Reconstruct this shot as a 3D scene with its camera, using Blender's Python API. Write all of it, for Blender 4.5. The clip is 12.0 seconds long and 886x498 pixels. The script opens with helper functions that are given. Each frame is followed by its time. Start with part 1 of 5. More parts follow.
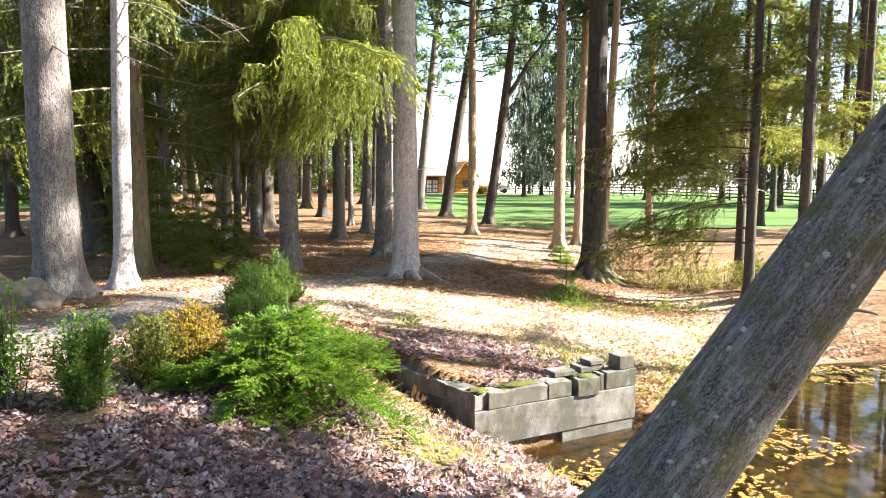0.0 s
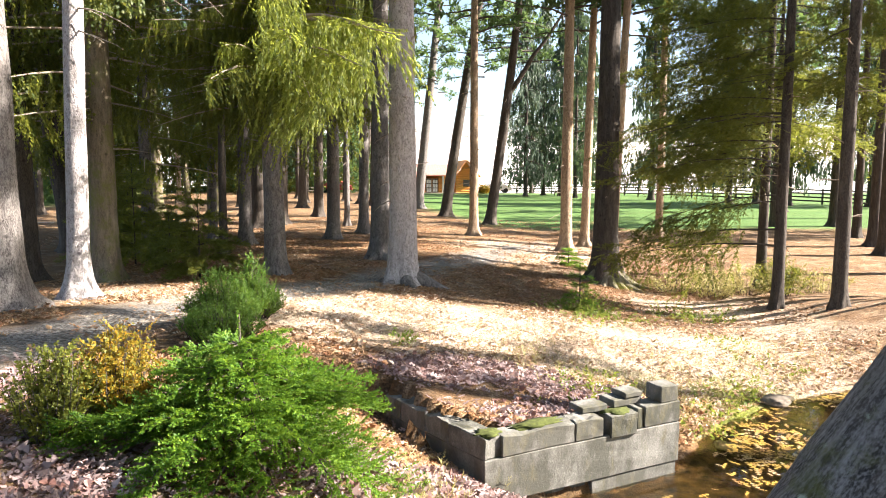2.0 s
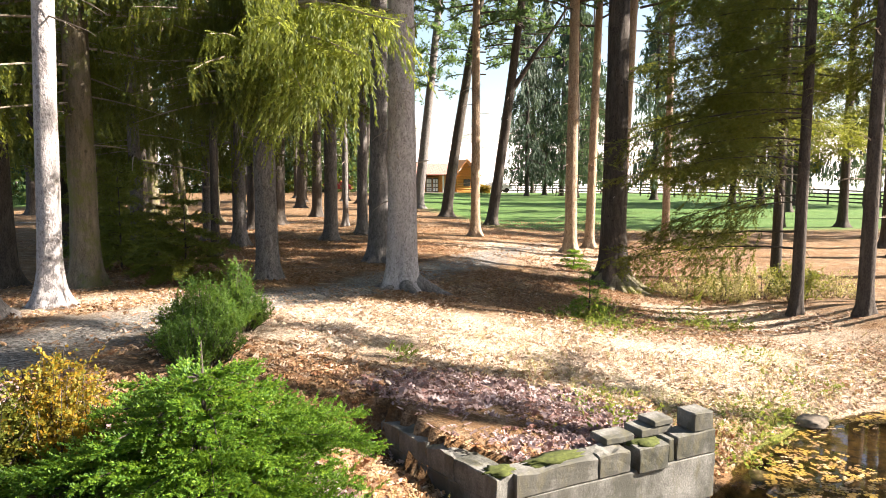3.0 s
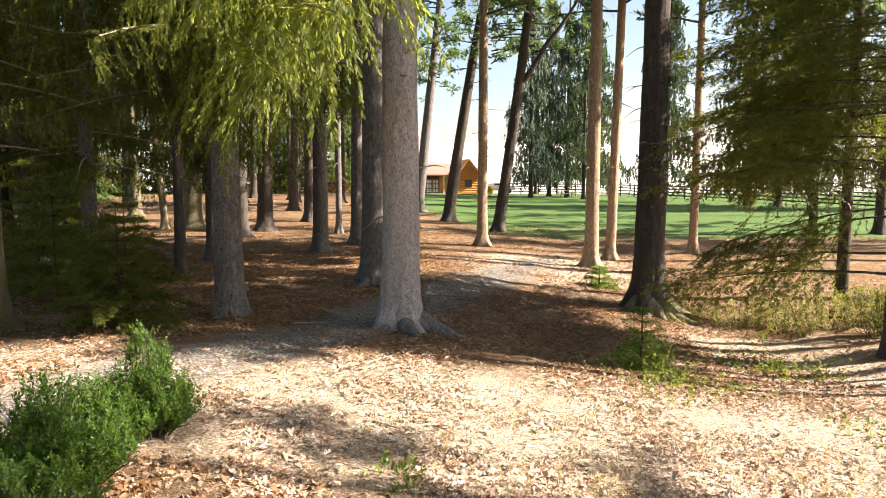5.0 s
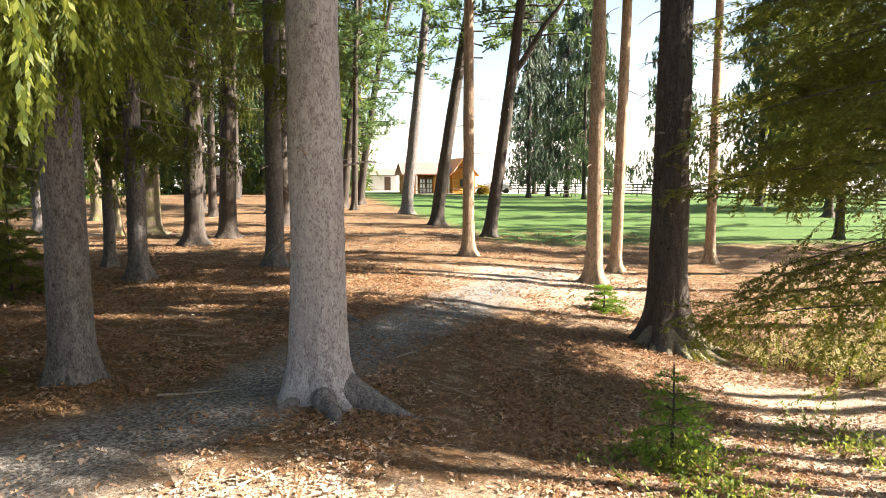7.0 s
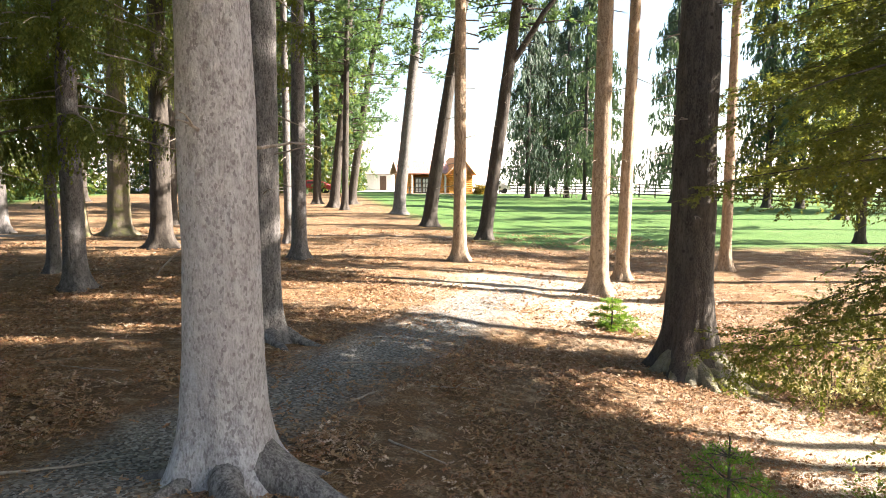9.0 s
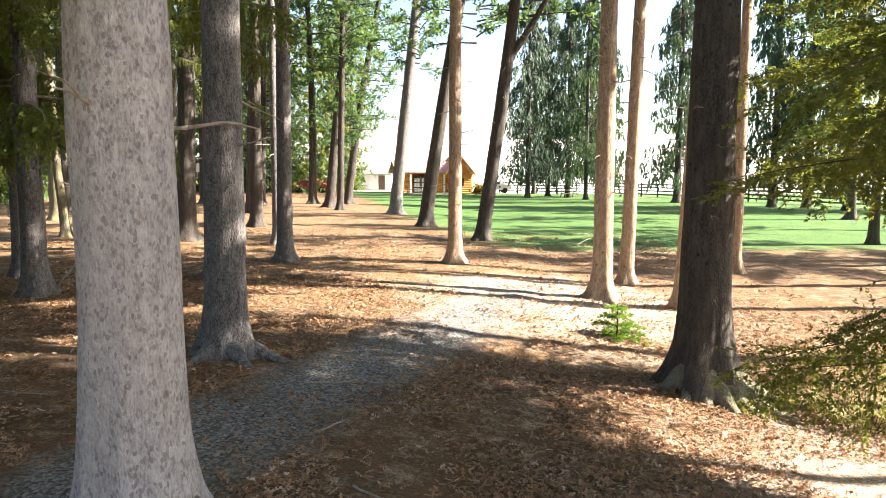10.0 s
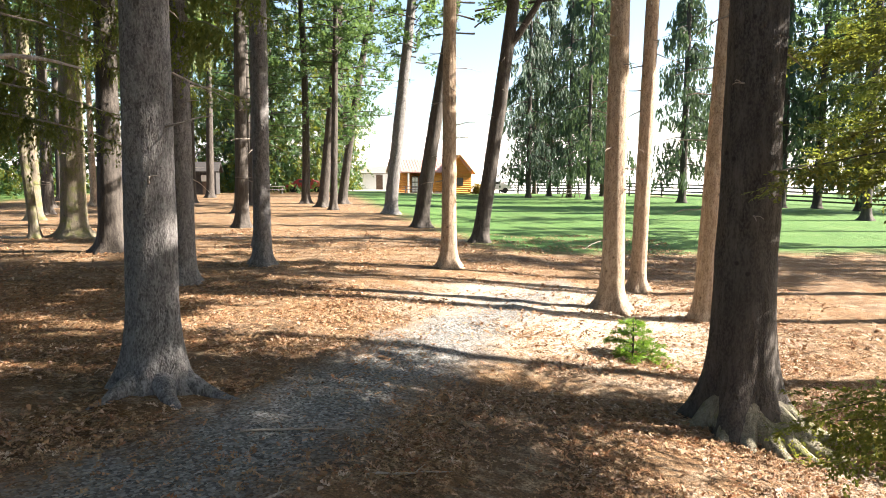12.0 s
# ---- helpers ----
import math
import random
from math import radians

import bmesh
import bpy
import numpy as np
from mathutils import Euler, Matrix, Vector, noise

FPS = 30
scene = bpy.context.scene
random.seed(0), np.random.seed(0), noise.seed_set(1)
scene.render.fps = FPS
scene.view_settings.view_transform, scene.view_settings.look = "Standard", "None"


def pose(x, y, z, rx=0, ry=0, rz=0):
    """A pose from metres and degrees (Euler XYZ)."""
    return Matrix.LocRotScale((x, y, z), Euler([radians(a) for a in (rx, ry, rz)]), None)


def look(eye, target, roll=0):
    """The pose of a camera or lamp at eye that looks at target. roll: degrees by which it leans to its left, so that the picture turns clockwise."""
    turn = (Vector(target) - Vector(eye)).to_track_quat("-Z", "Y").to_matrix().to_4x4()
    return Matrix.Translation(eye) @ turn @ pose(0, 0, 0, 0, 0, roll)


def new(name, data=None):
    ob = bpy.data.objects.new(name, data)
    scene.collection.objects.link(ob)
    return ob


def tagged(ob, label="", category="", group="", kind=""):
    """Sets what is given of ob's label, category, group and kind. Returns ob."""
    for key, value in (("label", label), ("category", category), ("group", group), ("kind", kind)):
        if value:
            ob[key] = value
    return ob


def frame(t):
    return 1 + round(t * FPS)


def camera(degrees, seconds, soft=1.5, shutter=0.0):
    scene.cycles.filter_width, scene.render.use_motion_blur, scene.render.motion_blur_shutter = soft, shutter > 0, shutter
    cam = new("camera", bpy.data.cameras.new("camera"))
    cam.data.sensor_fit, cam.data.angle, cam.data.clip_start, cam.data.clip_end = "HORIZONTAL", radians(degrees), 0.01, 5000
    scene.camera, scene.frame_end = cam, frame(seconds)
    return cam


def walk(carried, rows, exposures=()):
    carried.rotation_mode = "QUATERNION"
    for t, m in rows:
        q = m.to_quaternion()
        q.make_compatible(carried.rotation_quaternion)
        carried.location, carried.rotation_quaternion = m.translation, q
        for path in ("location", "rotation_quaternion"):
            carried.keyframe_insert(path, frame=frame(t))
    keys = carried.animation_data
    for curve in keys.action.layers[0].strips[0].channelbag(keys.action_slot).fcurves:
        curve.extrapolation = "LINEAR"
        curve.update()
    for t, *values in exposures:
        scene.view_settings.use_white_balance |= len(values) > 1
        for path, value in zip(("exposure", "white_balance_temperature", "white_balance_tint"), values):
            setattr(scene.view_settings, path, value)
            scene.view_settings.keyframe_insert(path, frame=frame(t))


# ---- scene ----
cam = camera(66.0, 12.0, soft=0.95)
# seconds, eye, yaw, pitch, roll
PATH = [
    (0.0, 0.000, 0.000, 2.500, 0.04, -6.01, 0.13),
    (0.5, -0.004, 0.369, 2.476, 0.06, -6.01, 0.15),
    (1.0, -0.011, 0.745, 2.451, 0.05, -6.01, 0.15),
    (1.5, -0.014, 1.127, 2.422, 0.05, -6.00, 0.07),
    (2.0, -0.026, 1.505, 2.400, 0.03, -5.99, 0.04),
    (2.5, -0.044, 1.865, 2.385, 0.03, -6.00, 0.03),
    (4.5, -0.182, 4.460, 2.483, -0.01, -6.10, -0.06),
    (5.0, -0.239, 5.379, 2.550, -0.05, -6.10, -0.05),
    (5.5, -0.173, 6.315, 2.586, -0.06, -6.16, -0.02),
    (6.0, 0.044, 7.275, 2.597, -0.06, -6.17, 0.04),
    (6.5, 0.293, 8.185, 2.591, -0.04, -6.19, 0.07),
    (7.0, 0.468, 8.899, 2.570, -0.03, -6.17, 0.13),
    (9.0, 0.806, 11.095, 2.467, -0.07, -6.15, -0.10),
    (9.5, 0.931, 11.717, 2.428, -0.02, -6.15, -0.06),
    (10.0, 1.007, 12.223, 2.394, -0.00, -6.15, -0.10),
    (10.5, 1.067, 12.687, 2.368, 0.02, -6.16, -0.11),
    (11.0, 1.121, 13.119, 2.349, 0.01, -6.15, -0.09),
    (11.5, 1.173, 13.569, 2.318, 0.03, -6.15, -0.12),
    (12.0, 1.216, 14.000, 2.281, 0.05, -6.11, -0.15),
]
walk(cam, [(t, pose(x, y, z, 90 + pitch, roll, yaw)) for t, x, y, z, yaw, pitch, roll in PATH],
     exposures=[(0.0, 2.89, 6500, 10), (2.5, 2.57, 6700, 12), (4.5, 2.22, 7100, 14), (6.0, 2.26, 7100, 14), (7.0, 2.55, 6900, 12), (9.5, 2.9, 6550, 10), (12.0, 2.66, 6400, 9)])

# ---- light: low autumn sun from the right, clear sky ----
SUN_AZ, SUN_EL = 2.0, 35.0
world = bpy.data.worlds.new("sky")
scene.world = world
world.use_nodes = True
sky = world.node_tree.nodes.new("ShaderNodeTexSky")
sky.sky_type = "NISHITA"
sky.sun_disc = False
sky.sun_elevation = radians(SUN_EL)
sky.sun_rotation = radians(90 - SUN_AZ)
sky.air_density, sky.dust_density, sky.ozone_density = 1.0, 1.4, 0.7
background = world.node_tree.nodes["Background"]
background.inputs["Strength"].default_value = 0.054
world.node_tree.links.new(sky.outputs[0], background.inputs["Color"])
sun_data = bpy.data.lights.new("sun", "SUN")
sun_data.energy, sun_data.angle, sun_data.color = 5.0, radians(0.55), (1.0, 0.92, 0.82)
sun = new("sun", sun_data)
sun_way = Vector((math.cos(radians(SUN_AZ)) * math.cos(radians(SUN_EL)), math.sin(radians(SUN_AZ)) * math.cos(radians(SUN_EL)), math.sin(radians(SUN_EL))))
sun.matrix_world = look(sun_way * 60, (0, 0, 0))


# ---- materials ----
def material(name, rough=0.8):
    m = bpy.data.materials.new(name)
    m.use_nodes = True
    b = m.node_tree.nodes["Principled BSDF"]
    b.inputs["Roughness"].default_value = rough
    b.inputs["Specular IOR Level"].default_value = 0.25
    return m, m.node_tree.nodes, m.node_tree.links, b


def spot(nodes, links, scale, detail=5.0, rough=0.6, stretch=(1, 1, 1), coords="Object"):
    """A noise in metres, stretched along the axes; returns its value socket."""
    tc = nodes.new("ShaderNodeTexCoord")
    mp = nodes.new("ShaderNodeMapping")
    mp.inputs["Scale"].default_value = stretch
    n = nodes.new("ShaderNodeTexNoise")
    n.inputs["Scale"].default_value, n.inputs["Detail"].default_value, n.inputs["Roughness"].default_value = scale, detail, rough
    links.new(tc.outputs[coords], mp.inputs["Vector"])
    links.new(mp.outputs[0], n.inputs["Vector"])
    return n.outputs["Fac"]


def ramp(nodes, links, value, stops):
    r = nodes.new("ShaderNodeValToRGB")
    els = r.color_ramp.elements
    while len(els) < len(stops):
        els.new(0.5)
    for e, (p, c) in zip(els, stops):
        e.position, e.color = p, (*c, 1) if len(c) == 3 else c
    links.new(value, r.inputs["Fac"])
    return r.outputs["Color"]


def mixed(nodes, links, fac, a, b, blend="MIX"):
    m = nodes.new("ShaderNodeMix")
    m.data_type, m.blend_type = "RGBA", blend
    for key, v in ((0, fac), (6, a), (7, b)):
        if isinstance(v, bpy.types.NodeSocket):
            links.new(v, m.inputs[key])
        else:
            m.inputs[key].default_value = v if key == 0 else (*v, 1)
    return m.outputs[2]


def maths(nodes, links, op, a, b=0.0, clamp=False):
    m = nodes.new("ShaderNodeMath")
    m.operation, m.use_clamp = op, clamp
    for key, v in ((0, a), (1, b)):
        if isinstance(v, bpy.types.NodeSocket):
            links.new(v, m.inputs[key])
        else:
            m.inputs[key].default_value = v
    return m.outputs[0]


def bump(nodes, links, b, height, strength=0.5, distance=0.02):
    n = nodes.new("ShaderNodeBump")
    n.inputs["Strength"].default_value, n.inputs["Distance"].default_value = strength, distance
    links.new(height, n.inputs["Height"])
    links.new(n.outputs[0], b.inputs["Normal"])


def bark_material(name, dark, mid, light, moss=0.0, plates=1.0, lichen=0.0, long=0.22, scaly=0.0):
    m, n, l, b = material(name, 0.9)
    furrow = spot(n, l, 14 * plates, 6, 0.65, (1, 1, long))
    flakes = spot(n, l, 60 * plates, 4, 0.6, (1, 1, 0.5))
    broad = spot(n, l, 1.3, 3, 0.5, (1, 1, 0.6))
    col = ramp(n, l, furrow, [(0.30, dark), (0.5, mid), (0.72, light)])
    col = mixed(n, l, ramp(n, l, flakes, [(0.42, (0, 0, 0)), (0.62, (0.55, 0.55, 0.55))]), col, light)
    col = mixed(n, l, ramp(n, l, broad, [(0.35, (0.45, 0.45, 0.45)), (0.65, (0, 0, 0))]), col, mid)
    knots = n.new("ShaderNodeTexVoronoi")
    knots.inputs["Scale"].default_value = 3.2
    tc = n.new("ShaderNodeTexCoord")
    l.new(tc.outputs["Object"], knots.inputs["Vector"])
    col = mixed(n, l, ramp(n, l, knots.outputs["Distance"], [(0.06, (0.75, 0.75, 0.75)), (0.12, (0, 0, 0))]), col, dark)
    if scaly:
        cells = n.new("ShaderNodeTexVoronoi")
        cells.inputs["Scale"].default_value = 62.0
        stretched = n.new("ShaderNodeMapping")
        stretched.inputs["Scale"].default_value = (1, 1, 0.55)
        l.new(tc.outputs["Object"], stretched.inputs["Vector"])
        l.new(stretched.outputs[0], cells.inputs["Vector"])
        k = maths(n, l, "MULTIPLY", cells.outputs["Color"], ramp(n, l, spot(n, l, 9, 4), [(0.35, (0.55, 0.55, 0.55)), (0.6, (1, 1, 1))]))
        col = mixed(n, l, ramp(n, l, k, [(0.14, (scaly,) * 3), (0.26, (0, 0, 0))]), col, dark)
    if lichen:
        spots = n.new("ShaderNodeTexVoronoi")
        spots.inputs["Scale"].default_value, spots.inputs["Randomness"].default_value = 7.5, 1.0
        l.new(tc.outputs["Object"], spots.inputs["Vector"])
        patch = spot(n, l, 14, 6, 0.75)
        k = maths(n, l, "ADD", spots.outputs["Distance"], maths(n, l, "MULTIPLY", patch, 0.5))
        col = mixed(n, l, ramp(n, l, k, [(0.36, (lichen,) * 3), (0.43, (0, 0, 0))]), col, (0.42, 0.46, 0.38))
    if moss:
        g = spot(n, l, 3.0, 5, 0.7)
        col = mixed(n, l, ramp(n, l, g, [(0.62 - 0.25 * moss, (0, 0, 0)), (0.75 - 0.2 * moss, (0.8, 0.8, 0.8))]), col, (0.115, 0.12, 0.032))
    l.new(col, b.inputs["Base Color"])
    bump(n, l, b, mixed(n, l, 0.35, furrow, flakes), 1.0, 0.045 + 0.05 * lichen)
    return m


BARK = bark_material("grey_spruce_bark", (0.035, 0.03, 0.028), (0.115, 0.102, 0.097), (0.28, 0.26, 0.247), long=0.4, scaly=0.55)
BARK_PALE = bark_material("scaly_pale_bark", (0.14, 0.12, 0.12), (0.32, 0.295, 0.295), (0.52, 0.495, 0.495), plates=1.0, long=0.6, scaly=0.6)
BARK_DARK = bark_material("dark_pine_bark", (0.015, 0.012, 0.01), (0.048, 0.039, 0.033), (0.125, 0.106, 0.09), plates=0.8)
BARK_WARM = bark_material("warm_pine_bark", (0.075, 0.05, 0.03), (0.29, 0.2, 0.13), (0.56, 0.44, 0.33), plates=1.2, long=0.3, scaly=0.35)
BARK_MOSS = bark_material("mossy_bark", (0.05, 0.042, 0.03), (0.13, 0.105, 0.075), (0.24, 0.2, 0.15), moss=0.6)
BARK_ROOT = bark_material("mossy_root_bark", (0.045, 0.036, 0.026), (0.16, 0.135, 0.095), (0.36, 0.32, 0.24), moss=0.45)
BARK_LICHEN = bark_material("grey_bark_with_lichen", (0.012, 0.01, 0.008), (0.1, 0.088, 0.082), (0.46, 0.43, 0.42), plates=1.5, lichen=1.0, long=0.17, moss=0.5)
TWIG = bark_material("dead_twig_bark", (0.12, 0.09, 0.07), (0.26, 0.21, 0.17), (0.42, 0.36, 0.30))


def leaf_material(name, shades, glow, amount=0.45, rough=0.55):
    """Leaves that differ one by one and let light through."""
    m, n, l, b = material(name, rough)
    geo = n.new("ShaderNodeNewGeometry")
    broad = spot(n, l, 0.9, 3)
    k = maths(n, l, "ADD", maths(n, l, "MULTIPLY", geo.outputs["Random Per Island"], 0.6), maths(n, l, "MULTIPLY", broad, 0.45))
    col = ramp(n, l, k, [(i / (len(shades) - 1) * 0.8 + 0.1, c) for i, c in enumerate(shades)])
    l.new(col, b.inputs["Base Color"])
    t = n.new("ShaderNodeBsdfTranslucent")
    l.new(mixed(n, l, 0.65, col, glow), t.inputs["Color"])
    mix = n.new("ShaderNodeMixShader")
    mix.inputs["Fac"].default_value = amount
    l.new(b.outputs[0], mix.inputs[1])
    l.new(t.outputs[0], mix.inputs[2])
    l.new(mix.outputs[0], n["Material Output"].inputs["Surface"])
    return m


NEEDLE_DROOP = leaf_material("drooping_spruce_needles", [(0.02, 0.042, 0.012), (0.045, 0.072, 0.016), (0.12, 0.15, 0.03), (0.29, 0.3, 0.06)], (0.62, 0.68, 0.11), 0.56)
# the hemlocks' own colour; also painted shade on the mid spruce's boughs
NEEDLE_HEMLOCK_SHADE = leaf_material("hemlock_and_shaded_evergreen_needles", [(0.016, 0.034, 0.01), (0.036, 0.06, 0.015), (0.075, 0.098, 0.02), (0.14, 0.145, 0.03)], (0.42, 0.44, 0.065), 0.4)
NEEDLE_FAR = leaf_material("blue_green_spruce_needles", [(0.018, 0.038, 0.03), (0.035, 0.065, 0.045), (0.06, 0.095, 0.055)], (0.2, 0.28, 0.1), 0.3)
NEEDLE_PINE = leaf_material("white_pine_needles", [(0.025, 0.055, 0.03), (0.045, 0.09, 0.04), (0.075, 0.13, 0.045)], (0.26, 0.38, 0.1), 0.4)
NEEDLE_YOUNG = leaf_material("bright_young_spruce_needles", [(0.014, 0.045, 0.008), (0.04, 0.105, 0.012), (0.095, 0.19, 0.018), (0.22, 0.33, 0.03)], (0.36, 0.55, 0.045), 0.33)
LEAF_BOX = leaf_material("small_green_shrub_leaves", [(0.03, 0.075, 0.014), (0.06, 0.13, 0.02), (0.12, 0.21, 0.03)], (0.36, 0.5, 0.07), 0.36)
LEAF_YEW = leaf_material("dark_evergreen_shrub_leaves", [(0.012, 0.035, 0.008), (0.028, 0.07, 0.012), (0.06, 0.125, 0.02), (0.13, 0.21, 0.035)], (0.34, 0.5, 0.06), 0.35)
LEAF_GOLD = leaf_material("golden_shrub_leaves", [(0.06, 0.085, 0.015), (0.12, 0.13, 0.02), (0.24, 0.18, 0.02), (0.38, 0.17, 0.015)], (0.6, 0.36, 0.04), 0.35)
LEAF_OLIVE = leaf_material("olive_shrub_leaves", [(0.045, 0.07, 0.014), (0.09, 0.11, 0.02), (0.17, 0.175, 0.03)], (0.42, 0.42, 0.05), 0.35)
LEAF_WEED = leaf_material("low_weed_leaves", [(0.05, 0.095, 0.016), (0.10, 0.155, 0.025), (0.2, 0.23, 0.04)], (0.42, 0.46, 0.08), 0.35)
LEAF_DRY = leaf_material("dry_fallen_leaves", [(0.055, 0.028, 0.013), (0.18, 0.098, 0.046), (0.36, 0.235, 0.13), (0.24, 0.098, 0.04), (0.62, 0.5, 0.38)], (0.4, 0.22, 0.12), 0.15)
LEAF_PALE = leaf_material("bleached_fallen_leaves", [(0.16, 0.10, 0.06), (0.36, 0.27, 0.19), (0.56, 0.47, 0.37), (0.34, 0.2, 0.12), (0.74, 0.68, 0.6)], (0.5, 0.35, 0.22), 0.15)
LEAF_FLOAT = leaf_material("wet_yellow_floating_leaves", [(0.07, 0.045, 0.016), (0.22, 0.145, 0.035), (0.4, 0.27, 0.055), (0.16, 0.08, 0.03), (0.52, 0.42, 0.26)], (0.5, 0.3, 0.08), 0.15, 0.35)
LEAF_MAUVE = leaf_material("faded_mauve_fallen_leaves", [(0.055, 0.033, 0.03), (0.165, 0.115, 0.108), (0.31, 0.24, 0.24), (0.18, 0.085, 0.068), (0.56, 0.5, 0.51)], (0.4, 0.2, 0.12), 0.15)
LEAF_DRY.node_tree.nodes["Principled BSDF"].inputs["Roughness"].default_value = 0.5
GRASS_DRY = leaf_material("dry_grass_blades", [(0.22, 0.19, 0.06), (0.33, 0.29, 0.11), (0.44, 0.38, 0.2)], (0.5, 0.45, 0.15), 0.3)


def ground_material():
    m, n, l, b = material("forest_floor", 0.92)

    def zone(name, soft=0.25):
        a = n.new("ShaderNodeAttribute")
        a.attribute_name = name
        k = maths(n, l, "ADD", a.outputs["Fac"], maths(n, l, "MULTIPLY", maths(n, l, "SUBTRACT", spot(n, l, 1.6, 6, 0.7), 0.5), 0.9))
        return ramp(n, l, k, [(0.5 - soft, (0, 0, 0)), (0.5 + soft, (1, 1, 1))])

    fine = spot(n, l, 34, 8, 0.72)
    mid = spot(n, l, 5.5, 6, 0.65)
    broad = spot(n, l, 0.55, 4, 0.6)
    straw = spot(n, l, 26, 6, 0.7, (1, 3.5, 1))
    needle = ramp(n, l, fine, [(0.32, (0.02, 0.011, 0.005)), (0.46, (0.09, 0.05, 0.023)), (0.58, (0.23, 0.135, 0.062)), (0.70, (0.48, 0.34, 0.2))])
    needle = mixed(n, l, ramp(n, l, mid, [(0.4, (0, 0, 0)), (0.62, (0.8, 0.8, 0.8))]), needle, ramp(n, l, straw, [(0.34, (0.04, 0.02, 0.009)), (0.62, (0.29, 0.15, 0.062))]))
    needle = mixed(n, l, ramp(n, l, broad, [(0.42, (0, 0, 0)), (0.68, (0.6, 0.6, 0.6))]), needle, (0.075, 0.049, 0.031))
    patch = spot(n, l, 2.2, 7, 0.75, (1, 1.6, 1))
    needle = mixed(n, l, ramp(n, l, patch, [(0.50, (0, 0, 0)), (0.64, (0.75, 0.75, 0.75))]), needle, ramp(n, l, fine, [(0.36, (0.095, 0.06, 0.034)), (0.62, (0.47, 0.36, 0.245))]))
    sand = ramp(n, l, fine, [(0.32, (0.06, 0.038, 0.024)), (0.43, (0.22, 0.16, 0.11)), (0.56, (0.46, 0.385, 0.30)), (0.72, (0.74, 0.69, 0.61))])
    col = mixed(n, l, zone("sand"), needle, sand)
    gravel = n.new("ShaderNodeTexVoronoi")
    gravel.inputs["Scale"].default_value = 38
    tc = n.new("ShaderNodeTexCoord")
    l.new(tc.outputs["Object"], gravel.inputs["Vector"])
    stones = ramp(n, l, gravel.outputs["Color"], [(0.1, (0.045, 0.044, 0.042)), (0.5, (0.15, 0.146, 0.137)), (0.95, (0.36, 0.35, 0.33))])
    stones = mixed(n, l, ramp(n, l, fine, [(0.52, (0, 0, 0)), (0.66, (0.75, 0.75, 0.75))]), stones, needle)
    col = mixed(n, l, zone("path"), col, stones)
    blades = spot(n, l, 20, 6, 0.75, (2.0, 0.6, 1))
    turf = ramp(n, l, blades, [(0.32, (0.02, 0.05, 0.01)), (0.5, (0.056, 0.122, 0.024)), (0.7, (0.125, 0.2, 0.05))])
    turf = mixed(n, l, ramp(n, l, spot(n, l, 0.35, 4), [(0.45, (0, 0, 0)), (0.7, (0.55, 0.55, 0.55))]), turf, (0.10, 0.155, 0.042))
    turf = mixed(n, l, ramp(n, l, mid, [(0.6, (0, 0, 0)), (0.74, (0.6, 0.6, 0.6))]), turf, (0.2, 0.13, 0.06))
    col = mixed(n, l, zone("lawn"), col, turf)
    moss = ramp(n, l, fine, [(0.35, (0.06, 0.075, 0.012)), (0.65, (0.26, 0.27, 0.05))])
    col = mixed(n, l, zone("moss"), col, moss)
    # distant ground: haze and glare are put into this pale colour
    hazed_field = ramp(n, l, spot(n, l, 0.08, 5, 0.6, (0.4, 1, 1)), [(0.35, (0.42, 0.39, 0.36)), (0.65, (0.66, 0.63, 0.6))])
    col = mixed(n, l, zone("far"), col, hazed_field)
    mud = ramp(n, l, mid, [(0.38, (0.012, 0.009, 0.005)), (0.66, (0.10, 0.064, 0.02))])
    col = mixed(n, l, zone("mud", 0.15), col, mud)
    l.new(col, b.inputs["Base Color"])
    bump(n, l, b, mixed(n, l, 0.4, fine, mid), 1.0, 0.07)
    return m


GROUND = ground_material()


def concrete_material():
    m, n, l, b = material("weathered_concrete", 0.88)
    fine, stain_and_dapple = spot(n, l, 55, 6, 0.7), spot(n, l, 2.6, 7, 0.7, (1, 1, 0.6))
    col = ramp(n, l, fine, [(0.3, (0.11, 0.11, 0.104)), (0.55, (0.205, 0.2, 0.185)), (0.75, (0.31, 0.30, 0.27))])
    # broad dark blotches: stains, with dappled tree shade painted in as well
    col = mixed(n, l, ramp(n, l, stain_and_dapple, [(0.36, (0, 0, 0)), (0.58, (0.95, 0.95, 0.95))]), col, (0.045, 0.046, 0.036))
    damp = spot(n, l, 6.0, 6, 0.7, (1, 1, 0.4))
    col = mixed(n, l, ramp(n, l, damp, [(0.55, (0, 0, 0)), (0.68, (0.6, 0.6, 0.6))]), col, (0.11, 0.10, 0.05))
    info = n.new("ShaderNodeObjectInfo")
    col = mixed(n, l, maths(n, l, "MULTIPLY", info.outputs["Random"], 0.3), col, (0.17, 0.16, 0.145))
    l.new(col, b.inputs["Base Color"])
    bump(n, l, b, mixed(n, l, 0.5, fine, stain_and_dapple), 0.6, 0.02)
    return m


CONCRETE = concrete_material()


def plain(name, colour, rough=0.7, vary=0.25, scale=8.0, stretch=(1, 1, 1), metal=0.0):
    m, n, l, b = material(name, rough)
    dark, light = [c * (1 - vary) for c in colour], [min(1, c * (1 + vary)) for c in colour]
    f = spot(n, l, scale, 6, 0.65, stretch)
    l.new(ramp(n, l, f, [(0.3, dark), (0.7, light)]), b.inputs["Base Color"])
    b.inputs["Metallic"].default_value = metal
    bump(n, l, b, f, 0.35, 0.01)
    return m


